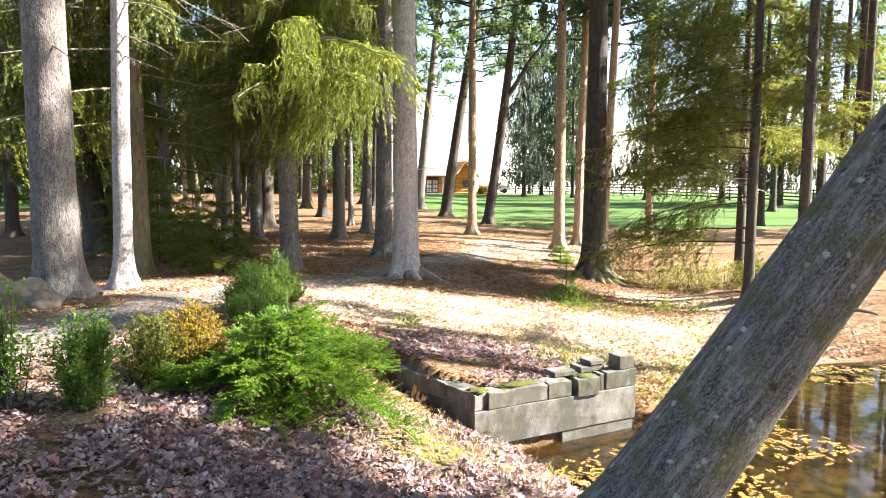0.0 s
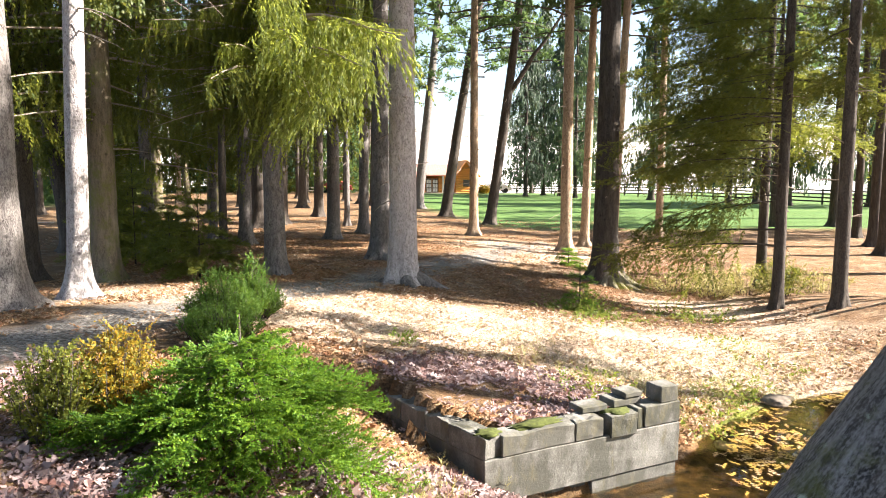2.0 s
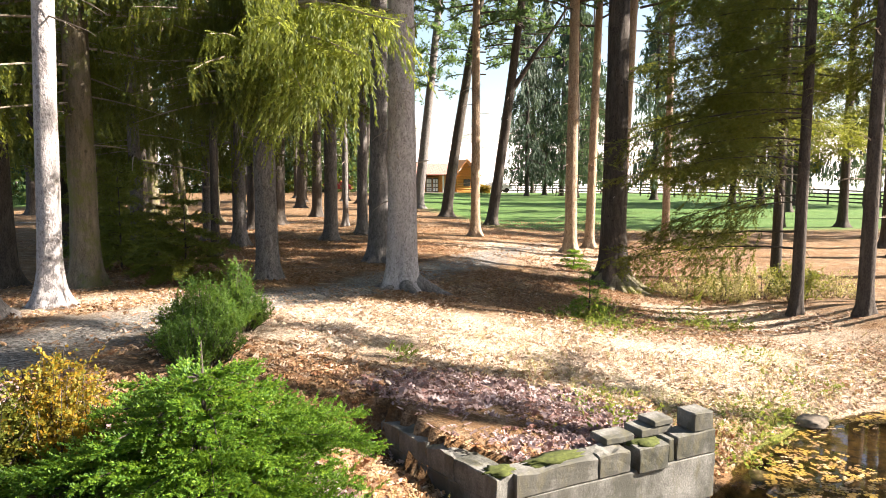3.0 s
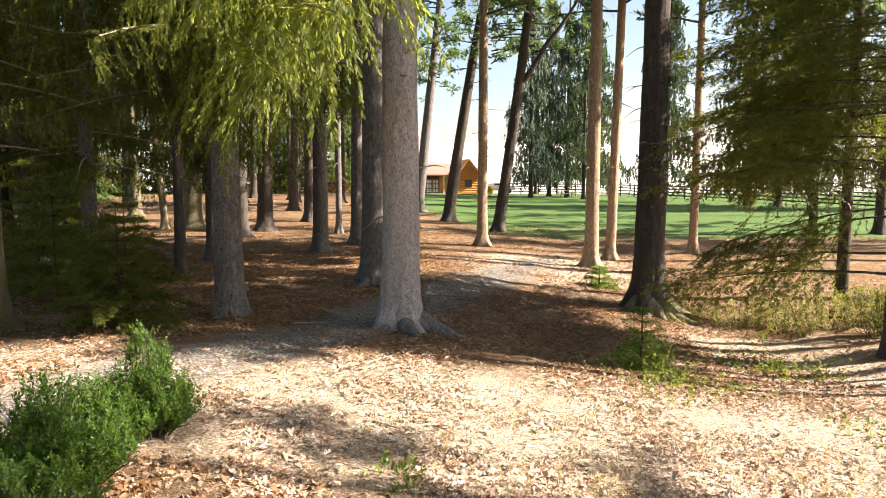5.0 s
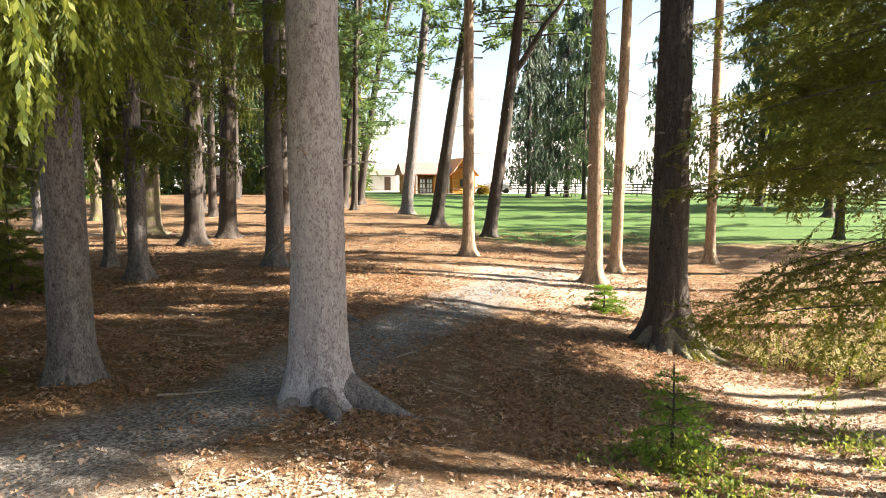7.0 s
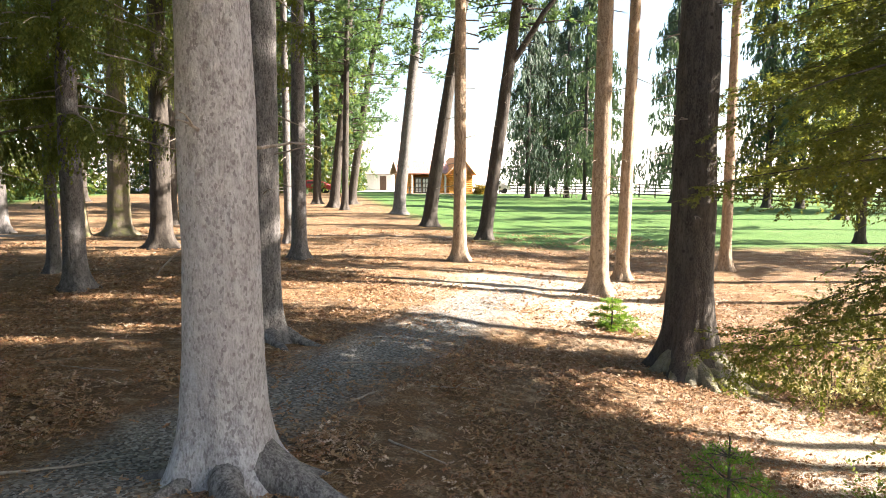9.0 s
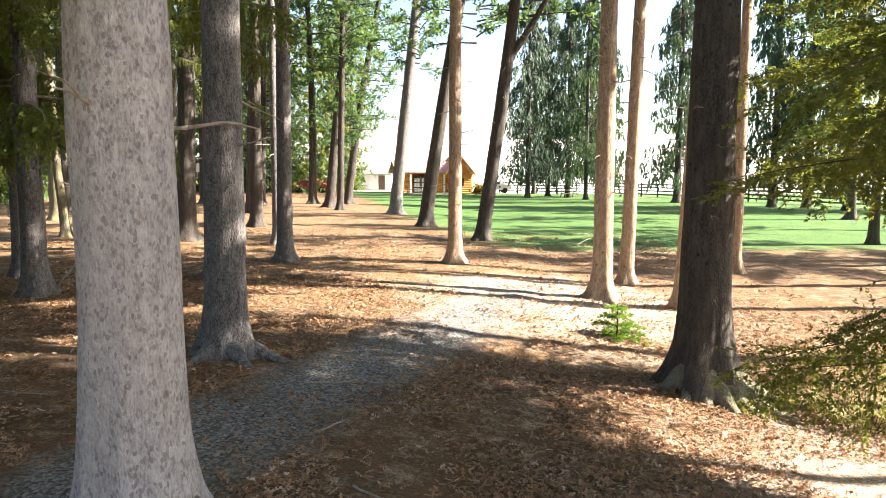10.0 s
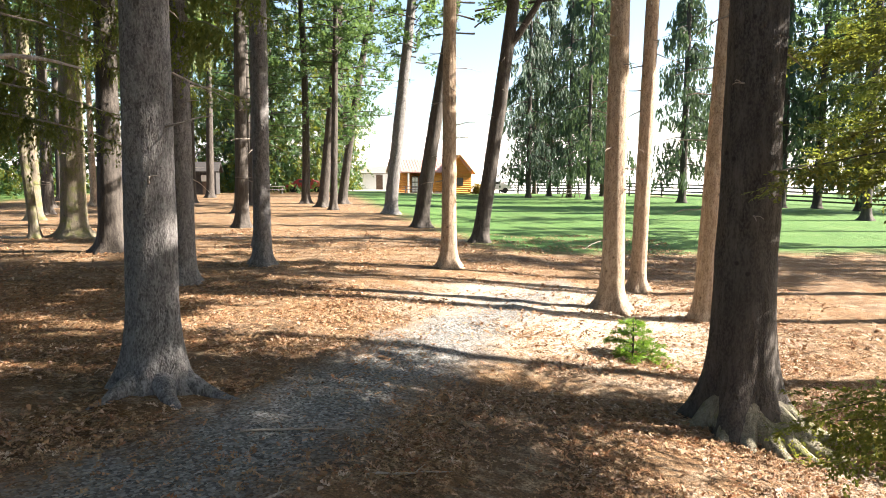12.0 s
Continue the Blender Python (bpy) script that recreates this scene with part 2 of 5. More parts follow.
MOSS = plain("green_moss", (0.05, 0.06, 0.014), 0.95, 0.5, 30)
ROCK = plain("brown_grey_stone", (0.15, 0.125, 0.10), 0.9, 0.45, 9)
LOG_WALL = plain("orange_stained_logs", (0.75, 0.34, 0.09), 0.6, 0.25, 5, (0.3, 1, 6))
ROOF_RED = plain("faded_red_metal_roof", (0.5, 0.3, 0.25), 0.5, 0.2, 3)
TRIM_WOOD = plain("dark_brown_wood", (0.10, 0.065, 0.045), 0.8, 0.35, 6)
PALE_PAINT = plain("pale_painted_boards", (0.66, 0.63, 0.58), 0.6, 0.1, 5)
FENCE_WOOD = plain("black_stained_fence_wood", (0.045, 0.04, 0.038), 0.8, 0.4, 7)
GREY_WOOD = plain("weathered_grey_wood", (0.23, 0.20, 0.17), 0.85, 0.3, 6)
RED_PAINT = plain("dull_red_paint", (0.33, 0.05, 0.06), 0.5, 0.15, 4)
CAR_PAINT = plain("silver_car_paint", (0.55, 0.57, 0.6), 0.3, 0.05, 4, metal=0.3)
RUBBER = plain("black_rubber", (0.02, 0.02, 0.02), 0.8, 0.2, 20)
STUCCO = plain("white_wall", (0.72, 0.7, 0.67), 0.7, 0.06, 4)

GLASS, _n, _l, _b = material("dark_window_glass", 0.08)
_b.inputs["Base Color"].default_value = (0.05, 0.055, 0.06, 1)
_b.inputs["Specular IOR Level"].default_value = 0.6

WATER, _n, _l, _b = material("still_brown_water", 0.02)
_b.inputs["Base Color"].default_value = (0.85, 0.72, 0.5, 1)
_b.inputs["Transmission Weight"].default_value = 1.0
_b.inputs["IOR"].default_value = 1.33
_b.inputs["Specular IOR Level"].default_value = 0.5
bump(_n, _l, _b, spot(_n, _l, 5.0, 3, 0.5), 0.06, 0.01)


# ---- mesh helpers ----
def soft_step(v):
    return 1 / (1 + np.exp(-np.clip(v, -40, 40)))


def quick_mesh(name, verts, quads, mats, slots=None, smooth=True):
    """A mesh from arrays of places and of quads (a triangle repeats no corner: give quads alone)."""
    verts, quads = np.asarray(verts, np.float32).reshape(-1, 3), np.asarray(quads, np.int32).reshape(-1, 4)
    me = bpy.data.meshes.new(name)
    me.vertices.add(len(verts))
    me.vertices.foreach_set("co", verts.ravel())
    me.loops.add(quads.size)
    me.loops.foreach_set("vertex_index", quads.ravel())
    me.polygons.add(len(quads))
    me.polygons.foreach_set("loop_start", np.arange(0, quads.size, 4, dtype=np.int32))
    if slots is not None:
        me.polygons.foreach_set("material_index", np.asarray(slots, np.int32))
    me.polygons.foreach_set("use_smooth", np.full(len(quads), smooth))
    for m in mats:
        me.materials.append(m)
    me.update()
    me.validate()
    return me


def child(name, mesh, parent, label="", at=None):
    ob = new(name, mesh)
    ob.parent = parent
    if at is not None:
        ob.matrix_basis = at
    return tagged(ob, label)


def part(name, bm, mat, parent, label="", smooth=False):
    me = bpy.data.meshes.new(name)
    bm.to_mesh(me)
    bm.free()
    me.materials.append(mat)
    if smooth:
        me.polygons.foreach_set("use_smooth", np.full(len(me.polygons), True))
    return child(name, me, parent, label)


def thing(name, x, y, z, label, category, group="", turn=0.0, kind=""):
    ob = new(name)
    ob.empty_display_size = 0.2
    ob.matrix_basis = pose(x, y, z, 0, 0, turn)
    return tagged(ob, label, category, group, kind)


def box(bm, cx, cy, cz, sx, sy, sz, bevel=0.0, turn=None):
    made = bmesh.ops.create_cube(bm, size=1.0)["verts"]
    m = Matrix.Translation((cx, cy, cz)) @ (turn or Matrix()) @ Matrix.Diagonal((sx, sy, sz, 1))
    bmesh.ops.transform(bm, matrix=m, verts=made)
    if bevel:
        edges = list({e for v in made for e in v.link_edges})
        bmesh.ops.bevel(bm, geom=edges, offset=bevel, segments=2, affect="EDGES", profile=0.6)
    return bm


def unit(v):
    return v / np.maximum(np.linalg.norm(v, axis=-1, keepdims=True), 1e-9)


def tubes(lines, sides=5):
    """Tapered tubes along lines of (points, radii): places and quads."""
    V, Q, base = [], [], 0
    a = np.linspace(0, 2 * math.pi, sides, endpoint=False)
    for pts, rad in lines:
        pts = np.asarray(pts, float)
        d = unit(np.gradient(pts, axis=0))
        up = np.array([0.0, 0.0, 1.0]) if abs(d[0, 2]) < 0.8 else np.array([1.0, 0.0, 0.0])
        u = unit(np.cross(d, up))
        w = np.cross(d, u)
        rad = np.asarray(rad, float)
        V.append((pts[:, None] + rad[:, None, None] * (np.cos(a)[None, :, None] * u[:, None] + np.sin(a)[None, :, None] * w[:, None])).reshape(-1, 3))
        k, s = np.meshgrid(np.arange(len(pts) - 1), np.arange(sides), indexing="ij")
        s2 = (s + 1) % sides
        Q.append((base + np.stack([k * sides + s, k * sides + s2, (k + 1) * sides + s2, (k + 1) * sides + s], -1)).reshape(-1, 4))
        base += len(pts) * sides
    return np.concatenate(V), np.concatenate(Q)


def leaflets(rng, starts, ends, per_metre, length, width, spread=0.9, flat=0.7, sag=0.0):
    """Small pointed leaves on both sides of many twigs: places and quads."""
    starts, ends = np.asarray(starts, float), np.asarray(ends, float)
    size = np.linalg.norm(ends - starts, axis=1)
    counts = np.maximum(2, (size * per_metre).astype(int))
    i = np.repeat(np.arange(len(starts)), counts)
    t = rng.random(len(i))
    axis = unit(ends - starts)[i]
    base = starts[i] + (ends - starts)[i] * t[:, None]
    ref = np.where(np.abs(axis[:, 2:]) > 0.85, [[1.0, 0.0, 0.0]], [[0.0, 0.0, 1.0]])
    side = unit(np.cross(axis, ref))
    top = np.cross(side, axis)
    ang = np.where(rng.random(len(i)) < 0.5, 0.0, math.pi) + rng.normal(0, 1, len(i)) * (1 - flat) * 1.6
    out = side * np.cos(ang)[:, None] + top * np.sin(ang)[:, None]
    way = unit(axis * (1.0 - 0.35 * spread) + out * spread + rng.normal(0, 0.12, (len(i), 3)) - [0, 0, sag])
    ln = length * (0.6 + 0.7 * rng.random(len(i)))[:, None] * (1.05 - 0.45 * t)[:, None]
    wide = unit(np.cross(way, unit(top + rng.normal(0, 0.35, (len(i), 3))))) * width * (0.7 + 0.6 * rng.random(len(i)))[:, None]
    V = np.stack([base, base + way * ln * 0.45 + wide, base + way * ln, base + way * ln * 0.45 - wide], 1).reshape(-1, 3)
    return V, np.arange(len(V)).reshape(-1, 4)


def joined(pieces):
    V, Q, base = [], [], 0
    for v, q in pieces:
        V.append(v)
        Q.append(q + base)
        base += len(v)
    return np.concatenate(V), np.concatenate(Q)


def leafy(name, wood, green, mats):
    """One mesh of wood and leaves, each with its own material."""
    V, Q = joined([wood, green])
    return quick_mesh(name, V, Q, mats, np.repeat([0, 1], [len(wood[1]), len(green[1])]), smooth=False)


# ---- ground ----
WATER_Z = -0.60


def ground_z(x, y):
    x, y = np.asarray(x, float), np.asarray(y, float)
    h = -0.33 + 0.42 * soft_step((0.6 - x) / 1.5) * (1 - 0.45 * soft_step((y - 27) / 2.5)) - 0.28 * soft_step((x - 3.6) / 0.8) * (1 - soft_step((y - 36) / 3))
    h = h + 0.85 * np.exp(-((x + 5) / 3.7) ** 2 / 2 - ((y - 4) / 7.2) ** 2 / 2)
    h = h + 0.75 * np.exp(-((x - 10.0) / 2.0) ** 2 / 2 - ((y - 16) / 3.0) ** 2 / 2) 
    h = h - (0.27 * soft_step((x - 1.15) / 0.35) + 0.24 * soft_step((x - 5.3) / 0.7)) * soft_step((y - 15.6) / 0.5) * (1 - soft_step((y - 24) / 1.2))
    h = h + 0.6 * soft_step((y - 65) / 6)
    h = h + 24 * np.clip((y - 150) / 280, 0, 1)
    h = h + 0.42 * soft_step((x - 9.9) / 0.2) * (1 - soft_step((y - 12.2) / 0.4))
    near = ((x - 0.8) + (y - 7.6) * 0.5) / 1.118
    shore = np.where(x < 2.37, 7.25 + 0.49 * (x - 0.33), 8.25 + 3.4 * (1 - np.exp(-np.maximum(x - 2.37, 0) / 2.3)))
    beside = -(x - 0.33) * 0.791 - (y - 7.2) * 0.6115
    along = -(x - 0.33) * 0.6115 + (y - 7.2) * 0.791
    outer = (beside > -0.04) & (along > -0.3)
    inside = np.where(outer, near, np.minimum(np.minimum(near, shore - y), 9.6 - x))
    slope = np.where(outer, 0.5 + 2.0 * np.clip(along - 1.6, 0, 1.5), 0.0) + np.where(outer, 0.0, 1.0) * np.where(near < shore - y, 0.5, np.where(x < 2.3, 3.0, 0.14 + 0.5 * soft_step((x - 6.8) / 0.5)))
    bank = WATER_Z + np.where(inside < 0, -inside * slope, 0)
    bed = WATER_Z - 0.04 - 0.2 * soft_step((inside - 0.2) / 0.08)
    return np.where(inside > 0, bed, np.minimum(h, bank))


def pond_inside(x, y):
    near = ((x - 0.8) + (y - 7.6) * 0.5) / 1.118
    shore = np.where(x < 2.37, 7.25 + 0.49 * (x - 0.33), 8.25 + 3.4 * (1 - np.exp(-np.maximum(x - 2.37, 0) / 2.3)))
    return np.minimum(np.minimum(near, shore - y), 9.6 - x)


PATH_LINE = [(-5.2, 3.0), (-4.4, 7.0), (-3.9, 10.5), (-3.1, 13.6), (-1.9, 15.7), (-1.0, 18.4), (-0.3, 20.2), (0.7, 23.0), (1.9, 26.0), (3.1, 28.6), (4.3, 31.5), (4.6, 36.0)]


def path_distance(x, y):
    best = np.full(np.shape(x), 99.0)
    for (ax, ay), (bx, by) in zip(PATH_LINE, PATH_LINE[1:]):
        t = np.clip(((x - ax) * (bx - ax) + (y - ay) * (by - ay)) / ((bx - ax) ** 2 + (by - ay) ** 2), 0, 1)
        best = np.minimum(best, np.hypot(x - ax - t * (bx - ax), y - ay - t * (by - ay)))
    return best


def spaced(lo, a, b, hi, step, grow=1.13):
    mid = list(np.arange(a, b, step))
    left, right, s = [], [], step
    p = a
    while p > lo:
        s *= grow
        p -= s
        left.append(p)
    p, s = b, step
    while p < hi:
        right.append(p)
        s *= grow
        p += s
    return np.array(left[::-1] + mid + right)


def build_ground():
    xs, ys = spaced(-900, -9, 10, 900, 0.13), spaced(-120, 2.5, 30, 1500, 0.13, 1.09)
    X, Y = np.meshgrid(xs, ys)
    Z = ground_z(X, Y)
    near = (np.abs(X) < 30) & (Y < 70)
    rough = np.zeros_like(Z)
    for i, j in zip(*np.nonzero(near)):
        rough[i, j] = noise.noise((X[i, j] * 1.3, Y[i, j] * 1.3, 0)) * 0.045 + noise.noise((X[i, j] * 5, Y[i, j] * 5, 3)) * 0.014
    inside = pond_inside(X, Y)
    Z = Z + rough * np.where(inside > -0.3, np.where(inside > 0, 0.1, 0.35), 1.0)
    k = np.arange(X.size).reshape(X.shape)
    quads = np.stack([k[:-1, :-1], k[:-1, 1:], k[1:, 1:], k[1:, :-1]], -1).reshape(-1, 4)
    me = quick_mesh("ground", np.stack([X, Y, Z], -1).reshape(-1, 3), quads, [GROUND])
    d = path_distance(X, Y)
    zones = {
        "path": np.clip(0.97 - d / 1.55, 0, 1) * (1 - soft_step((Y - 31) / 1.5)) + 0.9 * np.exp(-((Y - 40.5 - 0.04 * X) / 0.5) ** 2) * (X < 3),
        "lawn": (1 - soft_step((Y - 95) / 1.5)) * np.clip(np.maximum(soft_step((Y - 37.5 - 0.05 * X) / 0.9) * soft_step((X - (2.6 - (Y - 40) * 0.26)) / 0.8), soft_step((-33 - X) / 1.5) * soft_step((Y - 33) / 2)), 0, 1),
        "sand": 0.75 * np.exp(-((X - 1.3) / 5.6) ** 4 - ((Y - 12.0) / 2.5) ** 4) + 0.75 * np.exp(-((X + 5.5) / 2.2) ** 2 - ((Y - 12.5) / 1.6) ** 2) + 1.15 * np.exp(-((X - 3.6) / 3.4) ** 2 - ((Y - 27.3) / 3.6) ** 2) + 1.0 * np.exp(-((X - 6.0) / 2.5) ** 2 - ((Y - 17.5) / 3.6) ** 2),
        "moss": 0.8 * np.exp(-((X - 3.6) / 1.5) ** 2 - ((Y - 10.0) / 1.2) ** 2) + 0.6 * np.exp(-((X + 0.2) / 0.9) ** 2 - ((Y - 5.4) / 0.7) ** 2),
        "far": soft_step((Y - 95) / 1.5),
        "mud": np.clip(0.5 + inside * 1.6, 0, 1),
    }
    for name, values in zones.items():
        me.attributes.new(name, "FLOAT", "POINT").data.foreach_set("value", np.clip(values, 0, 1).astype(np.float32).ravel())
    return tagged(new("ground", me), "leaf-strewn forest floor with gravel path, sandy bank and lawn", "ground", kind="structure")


build_ground()

# ---- pond ----
wx, wy = np.meshgrid(np.linspace(0.3, 9.9, 60), np.linspace(-60, 12.2, 120))
k = np.arange(wx.size).reshape(wx.shape)
tagged(new("water", quick_mesh("water", np.stack([wx, wy, np.full_like(wx, WATER_Z)], -1).reshape(-1, 3), np.stack([k[:-1, :-1], k[:-1, 1:], k[1:, 1:], k[1:, :-1]], -1).reshape(-1, 4), [WATER])), "still brown pond water with floating leaves", "water", kind="structure")


# ---- trees ----
def trunk_mesh(seed, h, d0, top, lean=(0, 0), curve=(0, 0), flare=0.8, roots=5, mat=BARK, sides=28, sink=0.25, rise=0.22):
    """A tapered trunk with flared roots. lean: the top's offset; curve: the bow at mid height."""
    rng = np.random.default_rng(seed)
    zs = np.concatenate([np.linspace(-sink, 0.9, 14), np.linspace(1.05, h, max(14, int(h * 2.6)))])
    a = np.linspace(0, 2 * math.pi, sides, endpoint=False)
    phase = rng.random(3) * 6.28
    f = np.clip(zs / h, 0, 1)
    cx = lean[0] * f + curve[0] * 4 * f * (1 - f)
    cy = lean[1] * f + curve[1] * 4 * f * (1 - f)
    r = 0.5 * (d0 * (1 - f) ** 0.8 + top * (1 - (1 - f) ** 0.8))
    swell = np.exp(-np.maximum(zs, 0) / rise) * flare
    lobes = 1 + 0.5 * np.cos(roots * a + phase[0]) + 0.25 * np.cos((roots - 2) * a + phase[1])
    R = r[:, None] * (1 + swell[:, None] * np.maximum(lobes, 0.15)[None] + 0.1 * np.exp(-np.maximum(zs, 0) / 0.9)[:, None] * flare)
    for i, z in enumerate(zs):
        for j, t in enumerate(a):
            p = (math.cos(t) * 2.2 + seed, math.sin(t) * 2.2, z * 0.9)
            R[i, j] *= 1 + 0.07 * noise.noise(p) + 0.035 * noise.noise((p[0] * 3, p[1] * 3, z * 2.5))
    V = np.stack([cx[:, None] + R * np.cos(a), cy[:, None] + R * np.sin(a), np.repeat(zs[:, None], sides, 1)], -1).reshape(-1, 3)
    i, j = np.meshgrid(np.arange(len(zs) - 1), np.arange(sides), indexing="ij")
    j2 = (j + 1) % sides
    Q = np.stack([i * sides + j, i * sides + j2, (i + 1) * sides + j2, (i + 1) * sides + j], -1).reshape(-1, 4)
    axis = lambda z: np.array([np.interp(z, zs, cx), np.interp(z, zs, cy), z])
    radius = lambda z: float(np.interp(z, zs, r))
    return quick_mesh("trunk", V, Q, [mat]), axis, radius


def bent(p0, way, length, rise, droop, n, rng, wobble=0.04):
    """A branch's line: it leaves at p0, rises, then droops."""
    t = np.linspace(0, 1, n)
    pts = np.asarray(p0)[None] + np.asarray(way)[None] * (length * t)[:, None]
    pts[:, 2] += length * (rise * t - droop * t * t)
    pts[1:] += np.cumsum(rng.normal(0, wobble * length / n, (n - 1, 3)), 0)
    return pts


def hemlock_bough(rng, p0, az, length, rise, droop, leaf=0.065, wide=0.0105, dense=82):
    way = np.array([math.cos(az), math.sin(az), 0])
    line = bent(p0, way, length, rise, droop, 9, rng)
    wood = [(line, np.linspace(0.008 + 0.004 * length, 0.002, 9))]
    s, e = [], []
    n = int(length * 15)
    side = np.array([-way[1], way[0], 0])
    for k in range(n):
        f = 0.18 + 0.82 * (k + rng.random()) / n
        b = np.array([np.interp(f, np.linspace(0, 1, 9), line[:, c]) for c in range(3)])
        ln = length * 0.42 * (1.06 - f) ** 0.7 * (0.3 + 1.0 * rng.random()) + 0.1
        d = unit(way * rng.uniform(0.45, 1.1) + side * (1 if k % 2 else -1) * (0.55 + 0.7 * rng.random()) + [0, 0, rng.normal(-0.2, 0.4)])
        tip = b + d * ln - [0, 0, rng.uniform(0.1, 0.45) * ln]
        s.append(b), e.append(tip)
        for q in (0.35, 0.65):
            c = b + (tip - b) * q
            for sg in (-1, 1):
                d2 = unit(d + sg * np.array([-d[1], d[0], 0]) * 0.9 + rng.normal(0, 0.15, 3))
                s.append(c), e.append(c + d2 * ln * 0.38 - [0, 0, 0.1 * ln])
    return wood, leaflets(rng, s, e, dense, leaf, wide, 0.75, 0.75, 0.12)


def droop_bough(rng, p0, az, length, rise, droop, hang=1.3, leaf=0.055, wide=0.0062, dense=115):
    way = np.array([math.cos(az), math.sin(az), 0])
    line = bent(p0, way, length, rise, droop, 9, rng)
    wood = [(line, np.linspace(0.014 + 0.006 * length, 0.005, 9))]
    side = np.array([-way[1], way[0], 0])
    s, e = [], []
    n = int(length * 24)
    for k in range(n):
        f = 0.12 + 0.88 * (k + rng.random()) / n
        b = np.array([np.interp(f, np.linspace(0, 1, 9), line[:, c]) for c in range(3)])
        off = side * rng.normal(0, 0.2 * (1.15 - 0.7 * f)) + way * rng.normal(0.05, 0.05)
        ln = hang * (0.25 + 0.95 * rng.random() ** 1.4) * (1.1 - 0.55 * f) * (0.7 + 0.3 * math.sin(9 * f + 2 * math.sin(31 * length)))
        m = b + off + [0, 0, -0.05]
        tip = m + off * 0.3 + [0, 0, -ln] + rng.normal(0, 0.05, 3)
        s.append(b), e.append(m)
        s.append(m), e.append(tip)
        c = m + (tip - m) * rng.uniform(0.2, 0.5)
        s.append(c), e.append(c + rng.normal(0, 0.05, 3) + [0, 0, -0.45 * ln])
    s.append(line[-3]), e.append(line[-1] + way * 0.2)
    return wood, leaflets(rng, s, e, dense, leaf, wide, 0.55, 0.0, 0.4)


def pine_crown(seed, z0, z1, reach, boughs, per=9, tuft=0.2, wide=0.02):
    """Whorled limbs with brush-like tufts near their ends."""
    rng = np.random.default_rng(seed)
    wood, s, e = [], [], []
    for k in range(boughs):
        z = z0 + (z1 - z0) * (k + rng.random()) / boughs
        f = (z - z0) / (z1 - z0)
        L = reach * (0.35 + 0.65 * math.sin(math.pi * min(1, 0.25 + 0.75 * f))) * (0.6 + 0.5 * rng.random())
        az = rng.random() * 6.283
        way = np.array([math.cos(az), math.sin(az), 0])
        line = bent((0, 0, z), way, L, 0.15 + 0.3 * f, 0.15, 6, rng, 0.08)
        wood.append((line, np.linspace(0.05, 0.012, 6)))
        for q in range(per):
            u = 0.3 + 0.7 * rng.random()
            b = np.array([np.interp(u, np.linspace(0, 1, 6), line[:, c]) for c in range(3)])
            d = unit(way * 0.6 + rng.normal(0, 0.6, 3) + [0, 0, 0.35])
            s.append(b), e.append(b + d * (0.4 + 0.5 * rng.random()))
    return tubes(wood, 4), leaflets(rng, s, e, 22, tuft, wide * 1.2, 0.8, 0.0, 0.0)


def weeping_crown(seed, z0, z1, reach, boughs, per=12, leaf=0.45, wide=0.055):
    """A tall spruce's skirt of boughs with hanging twigs."""
    rng = np.random.default_rng(seed)
    wood, s, e = [], [], []
    for k in range(boughs):
        f = (k + rng.random()) / boughs
        z = z0 + (z1 - z0) * f ** 1.1
        L = reach * (1 - f) ** 0.75 * (0.65 + 0.5 * rng.random()) + 0.3
        az = rng.random() * 6.283
        way = np.array([math.cos(az), math.sin(az), 0])
        line = bent((0, 0, z), way, L, 0.1, 0.42, 6, rng, 0.05)
        line[-1, 2] += 0.08 * L
        wood.append((line, np.linspace(0.04, 0.012, 6)))
        for q in range(per):
            u = 0.15 + 0.85 * rng.random()
            b = np.array([np.interp(u, np.linspace(0, 1, 6), line[:, c]) for c in range(3)])
            off = rng.normal(0, 0.25, 3) * [1, 1, 0.2]
            s.append(b + off * 0.3), e.append(b + off - [0, 0, 0.5 + 0.9 * rng.random()])
    return tubes(wood, 4), leaflets(rng, s, e, 9, leaf, wide, 0.35, 0.0, 0.4)


CROWNS = {}


def crown_meshes(kind):
    """The shared limbs and foliage of a kind of high crown."""
    if kind not in CROWNS:
        if kind == "pine":
            w, f = pine_crown(11, 9.0, 24.0, 3.8, 60, 12, 0.3, 0.045)
            mat = NEEDLE_PINE
        elif kind == "pine_low":
            w, f = pine_crown(12, 4.6, 21.0, 3.9, 72, 12, 0.32, 0.047)
            mat = NEEDLE_PINE
        elif kind == "pine_slim":
            w, f = pine_crown(17, 14.6, 25.0, 1.9, 34, 10, 0.3, 0.045)
            mat = NEEDLE_PINE
        elif kind == "pine_top":
            w, f = pine_crown(16, 14.8, 25.0, 3.0, 96, 12, 0.36, 0.055)
            mat = NEEDLE_PINE
        elif kind == "spruce_high":
            w, f = weeping_crown(13, 9.6, 24.0, 3.4, 84, 13, 0.4, 0.055)
            mat = NEEDLE_DROOP
        elif kind == "spruce_far":
            w, f = weeping_crown(14, 2.6, 23.0, 3.7, 105, 13, 0.5, 0.055)
            mat = NEEDLE_FAR
        elif kind == "spruce_far_wide":
            w, f = weeping_crown(15, 2.6, 20.0, 3.9, 95, 13, 0.5, 0.055)
            mat = NEEDLE_FAR
        CROWNS[kind] = leafy("crown", w, f, [BARK_DARK, mat])
    return CROWNS[kind]


